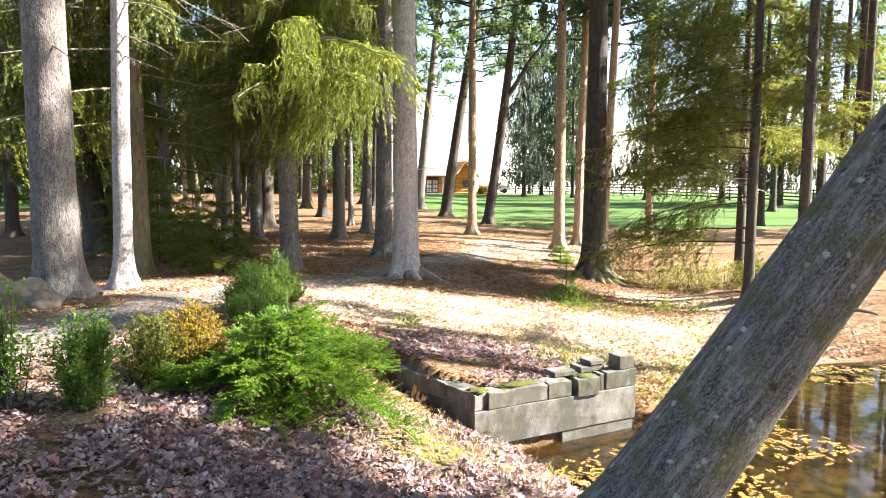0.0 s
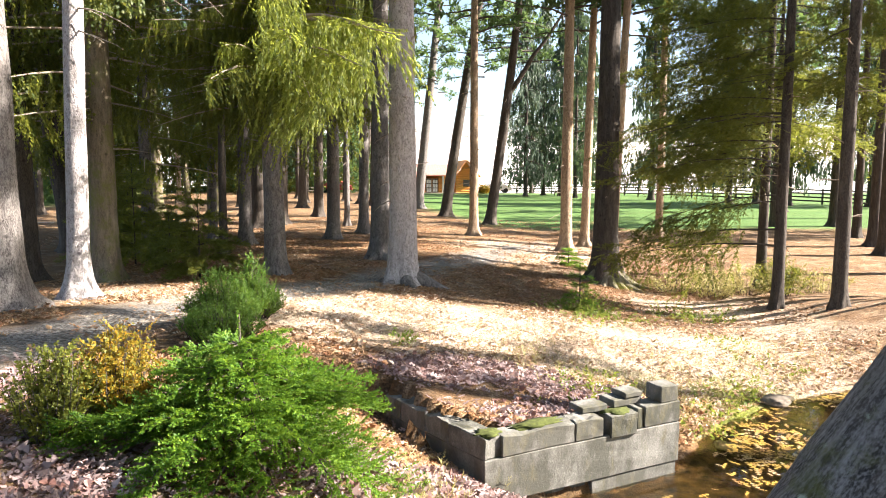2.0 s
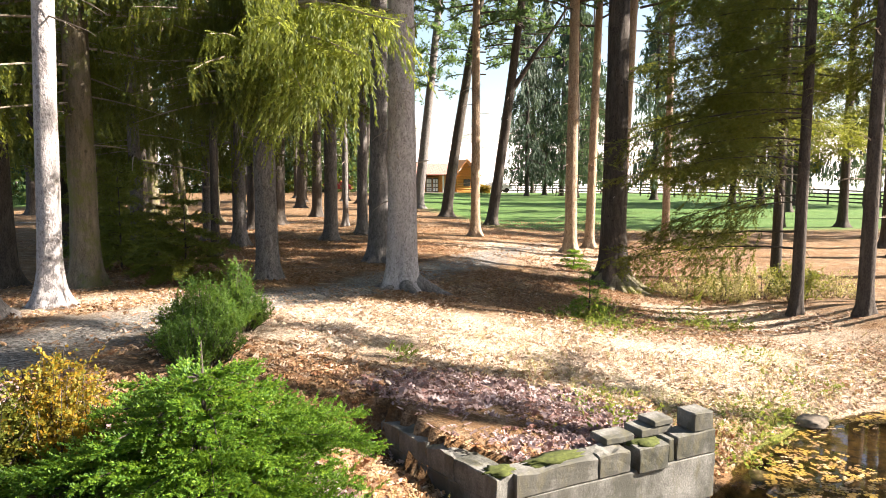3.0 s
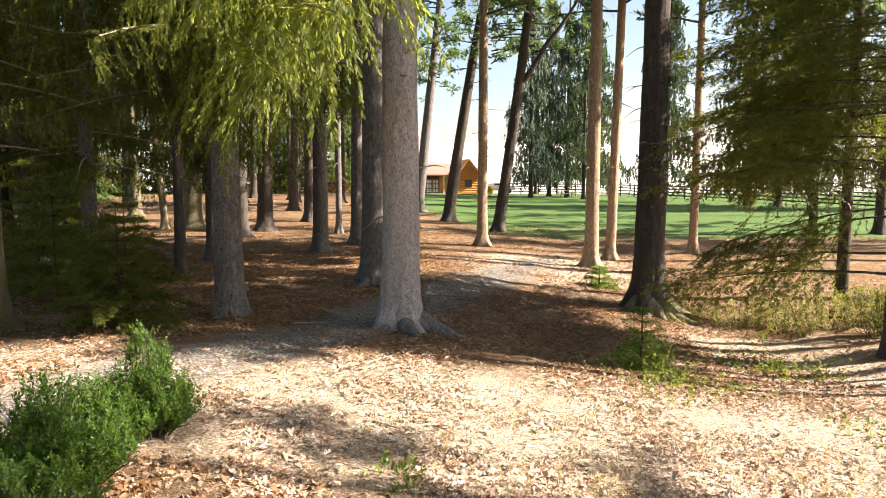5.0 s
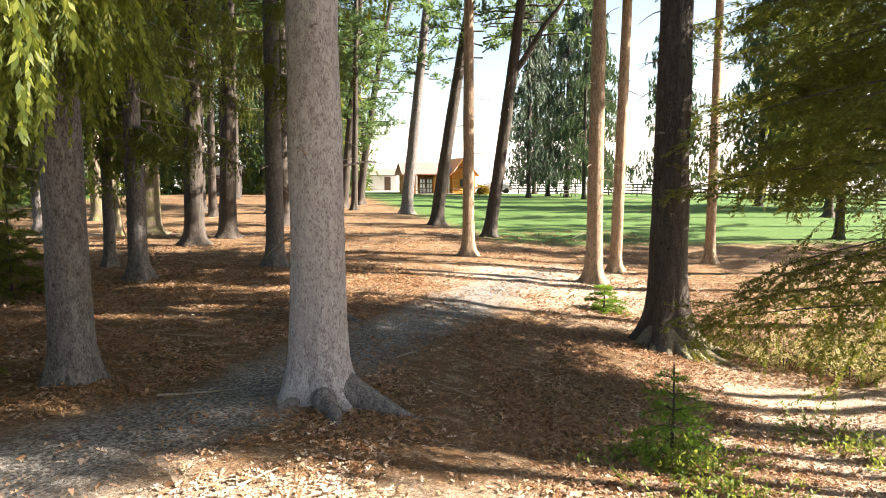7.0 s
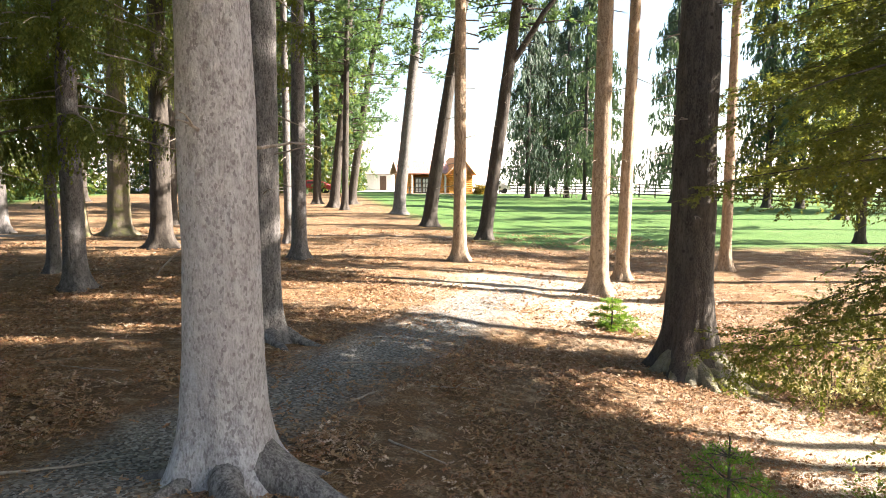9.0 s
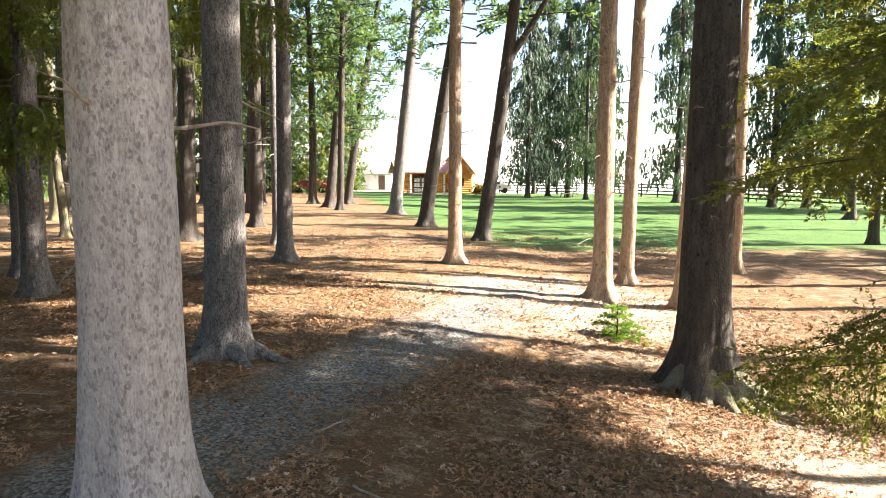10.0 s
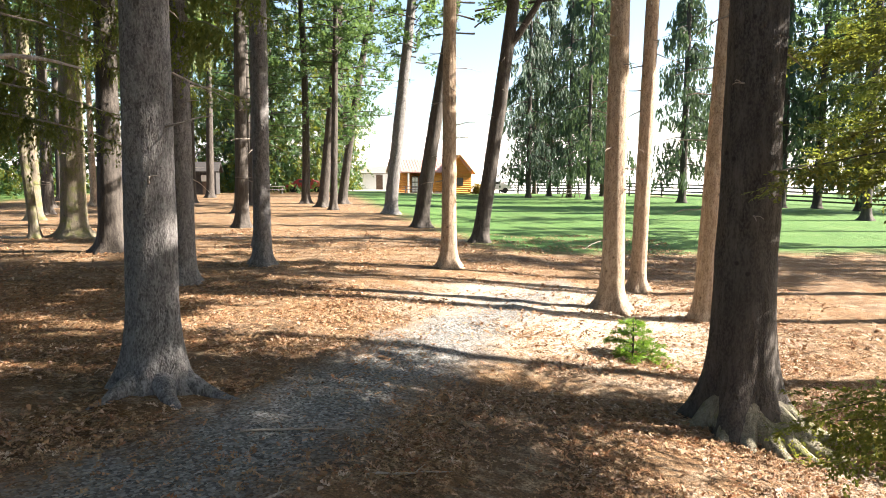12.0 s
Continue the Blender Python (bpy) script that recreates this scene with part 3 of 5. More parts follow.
STUB_MESHES = []
for _s in range(6):
    _rng = np.random.default_rng(40 + _s)
    _line = bent((0, 0, 0), np.array([1.0, 0, 0]), 0.25 + 0.5 * _rng.random(), _rng.normal(0.1, 0.2), 0.25, 6, _rng, 0.12)
    _lines = [(_line, np.linspace(0.016, 0.004, 6))]
    if _s > 2:
        _fork = bent(_line[2], unit(np.array([0.8, _rng.normal(0, 0.5), 0.1])), 0.3, 0.0, 0.2, 4, _rng, 0.1)
        _lines.append((_fork, np.linspace(0.008, 0.003, 4)))
    STUB_MESHES.append(quick_mesh("dead_branch", *tubes(_lines, 5), [TWIG]))


def tree(name, label, x, y, d0, h=24.0, crown="pine", mat=BARK, seed=1, lean=(0, 0), curve=(0, 0), flare=0.8, roots=5, stubs=0, stub_z=(2.0, 7.0), sides=28, category="tree", group="trees of the grove", rise=0.22):
    z = float(ground_z(x, y))
    ob = thing(name, x, y, z, label, category, group)
    me, axis, radius = trunk_mesh(seed, h, d0, d0 * 0.25, lean, curve, flare, roots, mat, sides, rise=rise)
    child("trunk", me, ob)
    rng = np.random.default_rng(seed + 500)
    if crown:
        turn = pose(lean[0] * 0.62 + curve[0] * 0.6, lean[1] * 0.62 + curve[1] * 0.6, 0, 0, 0, rng.random() * 360)
        child("crown", crown_meshes(crown), ob, at=turn)
    for k in range(stubs):
        zz = stub_z[0] + (stub_z[1] - stub_z[0]) * (k + rng.random()) / stubs
        az = rng.random() * 360
        p = axis(zz) + np.array([math.cos(radians(az)), math.sin(radians(az)), 0]) * radius(zz) * 0.85
        child("dead_branch", STUB_MESHES[rng.integers(6)], ob, at=pose(*p, 0, rng.normal(0, 12), az))
    return ob, axis, radius


BOUGHS = {}


def add_boughs(ob, axis, rng, specs, maker, mat, **kw):
    """Low living boughs, each a part of its own: height, azimuth, length, rise, droop."""
    key = (maker is droop_bough, mat.name, tuple(sorted(kw.items())))
    rise0, droop0 = (0.06, 0.17) if maker is droop_bough else (0.06, 0.22)
    if key not in BOUGHS:
        own = np.random.default_rng(len(BOUGHS) + 600)
        BOUGHS[key] = []
        for k in range(9):
            wood, green = maker(own, np.zeros(3), 0.0, 3.0, rise0, droop0, **kw)
            BOUGHS[key].append(leafy("bough", tubes(wood, 5), green, [TWIG if maker is droop_bough else BARK_DARK, mat]))
    for z, az, length, rise, droop in specs:
        tilt = math.degrees((droop - rise) - (droop0 - rise0)) * 0.8
        child("bough", BOUGHS[key][rng.integers(9)], ob, at=pose(*axis(z), 0, tilt, az) @ pose(0, 0, 0, rng.normal(0, 16)) @ Matrix.Scale(length / 3.0, 4))


# ---- the grove: name, label, x, y, diameter, and shape ----
PINE, SPRUCE, HEMLOCK = "tall bare-trunked pine with rough bark on needle-covered ground", "tall grey-barked spruce with flared roots on needle litter", "dark hemlock with low sweeping green boughs"
main_tree, main_axis, _r = tree("spruce_tree", "large spruce with pale scaly bark beside the gravel path", -0.91, 16.35, 0.61, crown="spruce_high", mat=BARK_PALE, seed=1, flare=0.5, roots=4, stubs=10, stub_z=(1.5, 7), sides=48, rise=0.3)
second_tree, second_axis, _r = tree("spruce_tree", "grey spruce with wide flared roots and lit bark", -1.86, 21.1, 0.52, crown="spruce_high", mat=BARK, seed=2, flare=0.55, stubs=12, lean=(0.3, 0), sides=48, rise=0.36)
big_right, big_axis, _r = tree("spruce_tree", "massive dark-barked spruce with spreading roots on the bank", 4.95, 22.35, 0.74, crown="pine_top", mat=BARK_DARK, seed=3, flare=0.8, roots=6, stubs=8, stub_z=(2.5, 7), sides=56, rise=0.42)
tree("pine_tree", "warm brown pine lit orange by low sun", 4.8, 28.3, 0.46, crown="pine", mat=BARK_WARM, seed=4, flare=0.95, stubs=14, stub_z=(1.5, 9))
tree("pine_tree", "slender pine beside a thicker warm-barked one", 6.05, 30.8, 0.38, crown="pine", mat=BARK_WARM, seed=5, flare=0.6, stubs=10, lean=(0.5, 0))
tree("pine_tree", "warm brown pine lit orange by low sun", 6.45, 27.6, 0.36, crown="pine", mat=BARK_WARM, seed=6, flare=0.6, stubs=8, lean=(0.9, 0))
tree("pine_tree", "slender straight pine with short dead stubs", 1.37, 32.8, 0.42, crown="pine", mat=BARK_WARM, seed=7, flare=0.8, stubs=22, stub_z=(2, 10))
tree("pine_tree", "dark pine leaning over the edge of the lawn", 0.1, 46.6, 0.72, crown="pine", mat=BARK_DARK, seed=8, lean=(4.4, 0), curve=(-0.3, 0), flare=0.6, stubs=10, stub_z=(4, 11))
forked, forked_axis, _r = tree("pine_tree", "dark forked pine at the edge of the lawn", 2.6, 40.4, 0.6, crown="pine", mat=BARK_DARK, seed=9, lean=(2.6, 0), curve=(0.25, 0), flare=0.5, stubs=6, stub_z=(4, 9))
tree("pine_tree", "grey pine leaning slightly at the lawn's edge", -2.05, 55.6, 0.8, crown="pine", mat=BARK, seed=10, lean=(2.6, 0), flare=0.6, stubs=12, stub_z=(5, 13))
tree("pine_tree", PINE, 9.85, 32.7, 0.34, crown="pine", mat=BARK_WARM, seed=11, stubs=5)
# the fork of the dark pine
_line = bent(forked_axis(7.3), unit(np.array([0.55, 0, 0.85])), 6.0, 0.0, 0.0, 8, np.random.default_rng(3), 0.05)
child("forked_limb", quick_mesh("forked_limb", *tubes([(_line, np.linspace(0.16, 0.05, 8))], 10), [BARK_DARK]), forked)

LEFT_GROUP = [
    # x, y, diameter, crown, bark, lean, curve
    (-4.4, 28.6, 0.52, "spruce_high", BARK, 0.2, 0), (-3.6, 32.0, 0.46, "pine", BARK, 0.3, 0), (-9.1, 35.1, 0.74, "pine", BARK_DARK, 0.4, 0),
    (-8.8, 38.2, 0.72, "pine", BARK_DARK, 0.9, 0), (-12.9, 40.0, 0.92, "pine", BARK_MOSS, 0.6, 0), (-20.0, 49.4, 0.72, "pine", BARK_MOSS, -0.3, 0),
    (-14.1, 39.5, 0.34, "pine", BARK_MOSS, -2.6, 0.2), (-25.2, 59.7, 0.66, "pine", BARK_DARK, 0.2, 0), (-23.6, 62.5, 0.46, "pine", BARK_WARM, 0, 0),
    (-11.2, 55.6, 0.66, "pine_top", BARK_DARK, 0.9, 0), (-8.0, 45.2, 0.62, "pine", BARK_DARK, 0.3, 0), (-9.1, 65.2, 0.62, "pine", BARK_DARK, -0.8, 0.4),
    (-7.2, 61.6, 0.7, "pine_low", BARK_DARK, 2.4, 0), (-5.95, 58.5, 0.48, "pine", BARK_DARK, 0.6, 0), (-6.4, 65.3, 0.66, "pine", BARK_DARK, 4.6, -0.4),
    (-18.9, 73.0, 0.66, "pine_top", BARK_DARK, 0.5, 0), (-9.1, 28.4, 0.31, "pine", BARK, 0.1, 0), (-7.0, 25.5, 0.45, "spruce_high", BARK, 0.1, 0),
    (-5.0, 36.8, 0.3, "pine", BARK, 0, 0), (-6.6, 21.8, 0.24, None, BARK_DARK, 0.3, 0), (-14.3, 52.7, 0.52, "pine", BARK_DARK, 0.4, 0),
    (-8.85, 15.8, 0.55, "spruce_high", BARK_DARK, -0.2, 0), (-6.75, 15.0, 0.5, "spruce_high", BARK_MOSS, 0.1, 0),
    (-12.0, 26.6, 0.55, "pine", BARK_MOSS, -1.6, -0.5), (-10.8, 23.2, 0.45, "pine", BARK_MOSS, -2.8, 0), (-11.7, 23.2, 0.85, "spruce_high", BARK_DARK, -1.8, -0.4),
    (-9.3, 22.9, 0.38, "spruce_high", BARK, 0, 0), (-16.0, 33.0, 0.6, "pine", BARK_DARK, 0.3, 0), (-18.5, 41.0, 0.55, "pine", BARK, -0.4, 0),
    (-13.0, 46.0, 0.5, "pine", BARK_DARK, 0.5, 0), (-16.5, 57.0, 0.6, "pine_top", BARK_DARK, 0.3, 0), (-12.5, 63.0, 0.6, "pine_low", BARK_DARK, 0.5, 0.2),
    (-14.5, 70.0, 0.55, "pine_top", BARK_DARK, -0.4, 0), (-22.0, 54.0, 0.55, "pine", BARK_DARK, 0.2, 0), (-27.0, 47.0, 0.6, "pine", BARK_DARK, 0.5, 0),
    (-19.0, 30.0, 0.55, "pine", BARK_DARK, 0.2, 0), (-29.0, 68.0, 0.6, "pine_top", BARK_DARK, 0, 0), (-17.5, 65.0, 0.5, "pine_top", BARK_DARK, 0.3, 0),
]
LEFT_TREES = []
for _i, (_x, _y, _d, _c, _m, _lx, _cx) in enumerate(LEFT_GROUP):
    _kind = "spruce_tree" if _c == "spruce_high" else "pine_tree"
    _words = {BARK_MOSS: "moss-streaked old tree trunk in the shady grove", BARK_DARK: "dark-barked tree in the shady grove", BARK_WARM: "pale lit pine far in the grove"}.get(_m, PINE if _kind == "pine_tree" else SPRUCE)
    LEFT_TREES.append(tree(_kind, _words, _x, _y, _d, crown=_c, mat=_m, seed=20 + _i, lean=(_lx, 0), curve=(_cx, 0), flare=0.55 + 0.3 * ((_i * 7) % 5) / 5, stubs=7 if _y < 45 else 3, sides=24))

white_tree, white_axis, _r = tree("spruce_tree", "slim spruce with sunlit pale bark beside the clearing", -5.62, 11.85, 0.31, lean=(0.8, 0), crown="spruce_high", mat=BARK_PALE, seed=70, flare=0.9, stubs=0, sides=32)
big_left, big_left_axis, _r = tree("spruce_tree", "thick grey spruce with flared roots beside boulders", -5.95, 10.45, 0.66, crown="spruce_high", mat=BARK, seed=71, flare=0.65, stubs=3, sides=40)
mid_tree, mid_axis, _r = tree("spruce_tree", "brown-grey spruce hung with drooping yellow-green boughs", -3.75, 16.5, 0.46, crown="spruce_high", mat=BARK, seed=72, flare=0.4, stubs=4, sides=36)

# long dead side branches of the slim spruce
_rng = np.random.default_rng(8)
_lines = []
for _z, _az, _L in ((4.35, -20, 0.9), (4.0, -35, 0.85), (4.9, -10, 1.6), (5.2, 15, 1.9), (5.6, -40, 1.7), (6.0, 0, 1.6), (5.0, 200, 1.0), (5.4, -60, 1.5)):
    _a = radians(_az)
    _ln = bent(white_axis(_z), np.array([math.cos(_a), math.sin(_a), 0]), _L, -0.05, 0.25, 7, _rng, 0.1)
    child("dead_branch", quick_mesh("dead_branch", *tubes([(_ln, np.linspace(0.016, 0.004, 7))] + [(bent(_ln[_q], unit(np.array([math.cos(_a + _w), math.sin(_a + _w), -0.3])), 0.35 * _L, 0, 0.2, 4, _rng, 0.1), np.linspace(0.007, 0.003, 4)) for _q, _w in ((2, 0.7), (4, -0.6), (5, 0.5))], 5), [TWIG]), white_tree)

# drooping boughs over the grove's edge
_rng = np.random.default_rng(21)
_specs = [(3.9 + 0.17 * _k, -175 + 185 * ((_k * 0.618) % 1), 1.7 + 1.5 * _rng.random(), 0.1 + 0.1 * _rng.random(), 0.22) for _k in range(24)]
_specs += [(4.7, -32, 2.7, 0.14, 0.25), (5.1, -48, 3.0, 0.1, 0.25), (5.6, -20, 2.8, 0.12, 0.25), (4.4, -75, 3.1, 0.06, 0.32), (5.0, -62, 3.4, 0.05, 0.28), (4.3, -120, 2.4, 0.05, 0.3), (4.6, -150, 2.6, 0.05, 0.3), (5.2, 160, 2.6, 0.08, 0.3), (6.4, -35, 2.8, 0.1, 0.3), (6.8, -80, 2.9, 0.1, 0.3), (7.2, -130, 2.8, 0.1, 0.3), (7.0, 10, 2.6, 0.1, 0.3), (4.0, 178, 2.3, 0.05, 0.3), (5.9, 200, 2.6, 0.05, 0.3)]
_specs += [(4.7, -64, 4.7, 0.06, 0.2), (5.0, -72, 5.0, 0.08, 0.22), (5.3, -60, 5.2, 0.05, 0.24), (4.3, -90, 4.2, 0.05, 0.2), (5.6, -76, 4.6, 0.1, 0.22), (4.5, -66, 4.6, 0.0, 0.26), (4.2, -58, 3.4, 0.0, 0.2), (3.8, -46, 2.5, 0.1, 0.2), (4.5, -38, 2.7, 0.12, 0.2), (5.2, -28, 3.0, 0.15, 0.22), (6.0, -44, 3.2, 0.12, 0.22), (6.6, -56, 3.4, 0.1, 0.22), (4.4, -62, 5.6, 0.06, 0.18), (5.2, -60, 5.8, 0.06, 0.22)]
# boughs turned from the sun take darker needles: shade put into their colour
_shaded = [q for q in _specs if (q[1] < -66 and _rng.random() < 0.72) or q[1] > 100 or (q[1] < -40 and q[2] < 4.4 and _rng.random() < 0.65)]
_shaded += [(3.7 + 0.2 * _k, 178 + 55 * _rng.normal(), 1.8 + 1.2 * _rng.random(), 0.05, 0.3) for _k in range(18)]
add_boughs(mid_tree, mid_axis, _rng, [q for q in _specs if q not in _shaded], droop_bough, NEEDLE_DROOP)
add_boughs(mid_tree, mid_axis, _rng, _shaded, droop_bough, NEEDLE_HEMLOCK_SHADE)
for _k, _z0, _n, _seed in ((17, 3.2, 30, 22), (22, 3.4, 30, 23), (21, 3.6, 26, 24), (25, 2.8, 30, 25), (26, 2.6, 30, 26), (16, 3.4, 22, 27), (0, 5.4, 16, 28), (23, 3.0, 24, 29), (27, 3.0, 26, 30), (2, 5.6, 16, 31), (28, 3.0, 22, 32), (35, 3.0, 24, 33), (3, 5.6, 12, 34)):
    _rng = np.random.default_rng(_seed)
    _ob, _ax, _r = LEFT_TREES[_k]
    add_boughs(_ob, _ax, _rng, [(_z0 + 5.0 * _j / _n, _rng.random() * 360, 1.8 + 1.6 * _rng.random(), 0.08, 0.32) for _j in range(_n)], droop_bough, NEEDLE_HEMLOCK_SHADE, leaf=0.1, wide=0.022, dense=26)

# hemlocks on the far bank of the pond
HEMLOCKS = (
    # x, y, diameter, seed, low boughs (count, from z, to z, from azimuth, to azimuth), high boughs (count, from z, to z)
    (7.9, 17.5, 0.27, 80, (0, 0, 0, 0, 0), (5, 7.0, 12.0)), (8.25, 15.6, 0.29, 81, (5, 4.6, 7.5, 30, 100), (9, 7.8, 12.0)),
    (9.55, 21.9, 0.3, 82, (0, 0, 0, 0, 0), (11, 5.0, 10.5)),
    (18.6, 40.0, 0.4, 85, (0, 0, 0, 0, 0), (20, 5.0, 11.0)), (20.0, 34.5, 0.4, 87, (0, 0, 0, 0, 0), (20, 4.0, 11.0)),
)
for _x, _y, _d, _seed, (_low, _l0, _l1, _a0, _a1), (_high, _h0, _h1) in HEMLOCKS:
    _ob, _ax, _r = tree("hemlock_tree", HEMLOCK, _x, _y, _d, h=15, crown=None, mat=BARK_DARK, seed=_seed, flare=0.5, stubs=6, stub_z=(1.5, 6), sides=24, group="hemlocks on the bank")
    _rng = np.random.default_rng(_seed)
    _specs = [(_l0 + (_l1 - _l0) * _j / max(1, _low), _a0 + (_a1 - _a0) * ((_j * 0.382 + 0.1 * _rng.random()) % 1), 2.4 + 1.5 * _rng.random(), 0.06, 0.22) for _j in range(_low)]
    _specs += [(_h0 + (_h1 - _h0) * _j / _high, (_j * 137.5 + _rng.normal() * 15) % 360, (2.7 + 1.7 * _rng.random()) * (1 - 0.35 * _j / _high), 0.12, 0.30) for _j in range(_high)]
    if _seed == 80:
        _specs += [(2.3 + 5.0 * (_j + _rng.random()) / 16, 176 + 15 * _rng.normal(), (2.0 + 2.3 * _rng.random()) * (1.0 if _j < 8 else 0.8), _rng.normal(0.05, 0.12), 0.14 + 0.2 * _rng.random()) for _j in range(16)]
        _specs += [(1.5, 156, 3.9, 0.03, 0.2), (1.9, 150, 4.2, 0.0, 0.24), (3.3, 146, 4.4, 0.08, 0.12), (5.2, 103, 3.2, 0.06, 0.14), (4.4, 113, 4.0, 0.04, 0.2)]
    if _seed == 82:
        _specs += [(3.8 + 5.4 * (_j + _rng.random()) / 22, 150 + 90 * ((_j * 0.618) % 1), 2.4 + 2.2 * _rng.random(), _rng.normal(0.08, 0.1), 0.25) for _j in range(22)]
    _specs = [q for q in _specs if _seed != 81 or q[2] * math.sin(radians(q[1])) > -1.5]
    if _seed == 80:
        add_boughs(_ob, _ax, _rng, [q for q in _specs if q[0] < 6.0], hemlock_bough, NEEDLE_HEMLOCK_SHADE, leaf=0.045, wide=0.0072, dense=120)
        _specs = [q for q in _specs if q[0] >= 6.0]
    if _seed < 83:
        add_boughs(_ob, _ax, _rng, _specs, hemlock_bough, NEEDLE_HEMLOCK_SHADE)
    else:
        add_boughs(_ob, _ax, _rng, _specs, hemlock_bough, NEEDLE_HEMLOCK_SHADE, leaf=0.14, wide=0.03, dense=20)

# weeping spruces along the fence
for _i, (_x, _y, _d, _c) in enumerate(((11.7, 93.0, 0.5, 1), (12.0, 84.0, 0.5, 0), (13.5, 81.0, 0.5, 1), (14.3, 76.0, 0.4, 0), (21.1, 71.0, 0.62, 1), (28.7, 64.3, 0.62, 0), (30.6, 62.2, 0.55, 1), (26.6, 65.4, 0.58, 0), (36.5, 60.0, 0.6, 1), (17.5, 84.0, 0.5, 1), (9.4, 80.0, 0.5, 0))):
    tree("weeping_spruce", "tall blue-green spruce with hanging boughs by the fence", _x, _y, _d, crown=("spruce_far", "spruce_far_wide")[_c], mat=BARK_DARK, seed=100 + _i, flare=0.5, sides=16, group="spruces along the fence")

# dark evergreens behind the grove
for _i in range(20):
    _x, _y = -11.5 - 3.1 * _i + 1.2 * math.sin(_i * 2.1), (96.0 + 7.0 * math.sin(_i * 1.7)) if _i < 9 else (78.0 + 8.0 * math.sin(_i * 1.7))
    tree("spruce_tree", "dark evergreen at the back of the grove", _x, _y, 0.45, h=22.0, crown=("spruce_far", "spruce_far_wide")[_i % 2], mat=BARK_DARK, seed=180 + _i, flare=0.5, sides=12, group="evergreens behind the grove")

# mostly unseen trees beside and behind camera, added to shade near bank and grove
for _i, (_x, _y, _d, _c) in enumerate(((10.6, 1.9, 0.5, "pine"), (12.6, 2.6, 0.5, "pine"), (14.5, 1.9, 0.5, "pine"), (16.4, 2.4, 0.5, "pine"), (7.0, -3.5, 0.5, "pine_low"), (12.0, -1.5, 0.5, "pine_low"), (18.5, 1.6, 0.5, "pine"), (13.2, 15.2, 0.26, None), (20.8, 17.3, 0.4, "pine_top"), (24.5, 18.6, 0.45, "pine_slim"), (20.3, 19.2, 0.4, "pine_top"), (19.5, 3.8, 0.4, "pine_slim"), (21.5, 20.0, 0.4, "pine_top"), (22.5, 18.3, 0.4, "pine_top"), (13.6, 2.9, 0.4, "pine"), (15.0, 9.0, 0.4, "pine_top"), (22.8, 11.0, 0.35, "pine_slim"), (16.4, 24.3, 0.4, "pine_top"), (17.0, 27.8, 0.4, "pine_top"), (18.5, 30.8, 0.45, "pine_top"), (17.0, 16.6, 0.3, None), (36.0, 36.0, 0.5, "pine"), (-6.0, -3.0, 0.5, "pine"), (2.5, -5.0, 0.5, "pine"), (22.0, 40.0, 0.5, "pine"), (31.0, 47.0, 0.5, "pine"), (26.0, 54.0, 0.5, "pine"), (-12.0, 8.0, 0.5, "pine"), (-14.0, 15.0, 0.5, "spruce_high"), (-17.0, 21.0, 0.5, "spruce_high"))):
    tree("pine_tree", PINE, _x, _y, _d, crown=_c, mat=BARK_DARK, seed=130 + _i, sides=16)

# ---- the leaning trunk at the water's edge ----
lean_z = float(ground_z(1.02, 4.25))
leaning = thing("leaning_tree", 1.02, 4.25, lean_z, "thick leaning grey trunk with lichen over the pond", "tree")
_t = np.linspace(0, 1, 46)
_pts = np.stack([0.05 * _t + 4.35 * _t ** 1.04, 0.25 * _t, -0.2 + 6.2 * _t], -1)
_a = np.linspace(0, 2 * math.pi, 36, endpoint=False)
_d = unit(np.gradient(_pts, axis=0))
_u = unit(np.cross(_d, [0, 1.0, 0]))
_w = np.cross(_d, _u)
_R = np.zeros((46, 36))
for _i in range(46):
    for _j in range(36):
        _p = (math.cos(_a[_j]) * 2, math.sin(_a[_j]) * 2, _pts[_i, 2] * 1.4)
        _R[_i, _j] = (0.305 - 0.05 * _t[_i] + 0.2 * math.exp(-_t[_i] * 14)) * (1 + 0.07 * noise.noise(_p) + 0.03 * noise.noise((_p[0] * 4, _p[1] * 4, _p[2] * 3)))
_V = (_pts[:, None] + _R[..., None] * (np.cos(_a)[None, :, None] * _u[:, None] + np.sin(_a)[None, :, None] * _w[:, None])).reshape(-1, 3)
_k, _s = np.meshgrid(np.arange(45), np.arange(36), indexing="ij")
_s2 = (_s + 1) % 36
_turn = Vector((4.4, 0.25, 6.2)).to_track_quat("Z", "Y").to_matrix()
child("trunk", quick_mesh("trunk", _V @ np.array(_turn), np.stack([_k * 36 + _s, _k * 36 + _s2, (_k + 1) * 36 + _s2, (_k + 1) * 36 + _s], -1).reshape(-1, 4), [BARK_LICHEN]), leaning, at=_turn.to_4x4())
for _f, _az in ((0.30, 40), (0.335, 20), (0.5, -30)):
    _b = _pts[int(_f * 45)]
    _w2 = np.array([0.75, -0.55, 0.1]) if _az > 0 else np.array([0.6, 0.3, -0.2])
    child("dead_branch", quick_mesh("dead_branch", *tubes([(bent(_b + unit(_w2) * 0.2, unit(_w2), 0.28, 0.1, 0.2, 6, np.random.default_rng(_az + 60), 0.08), np.linspace(0.022, 0.006, 6))], 6), [TWIG]), leaning)


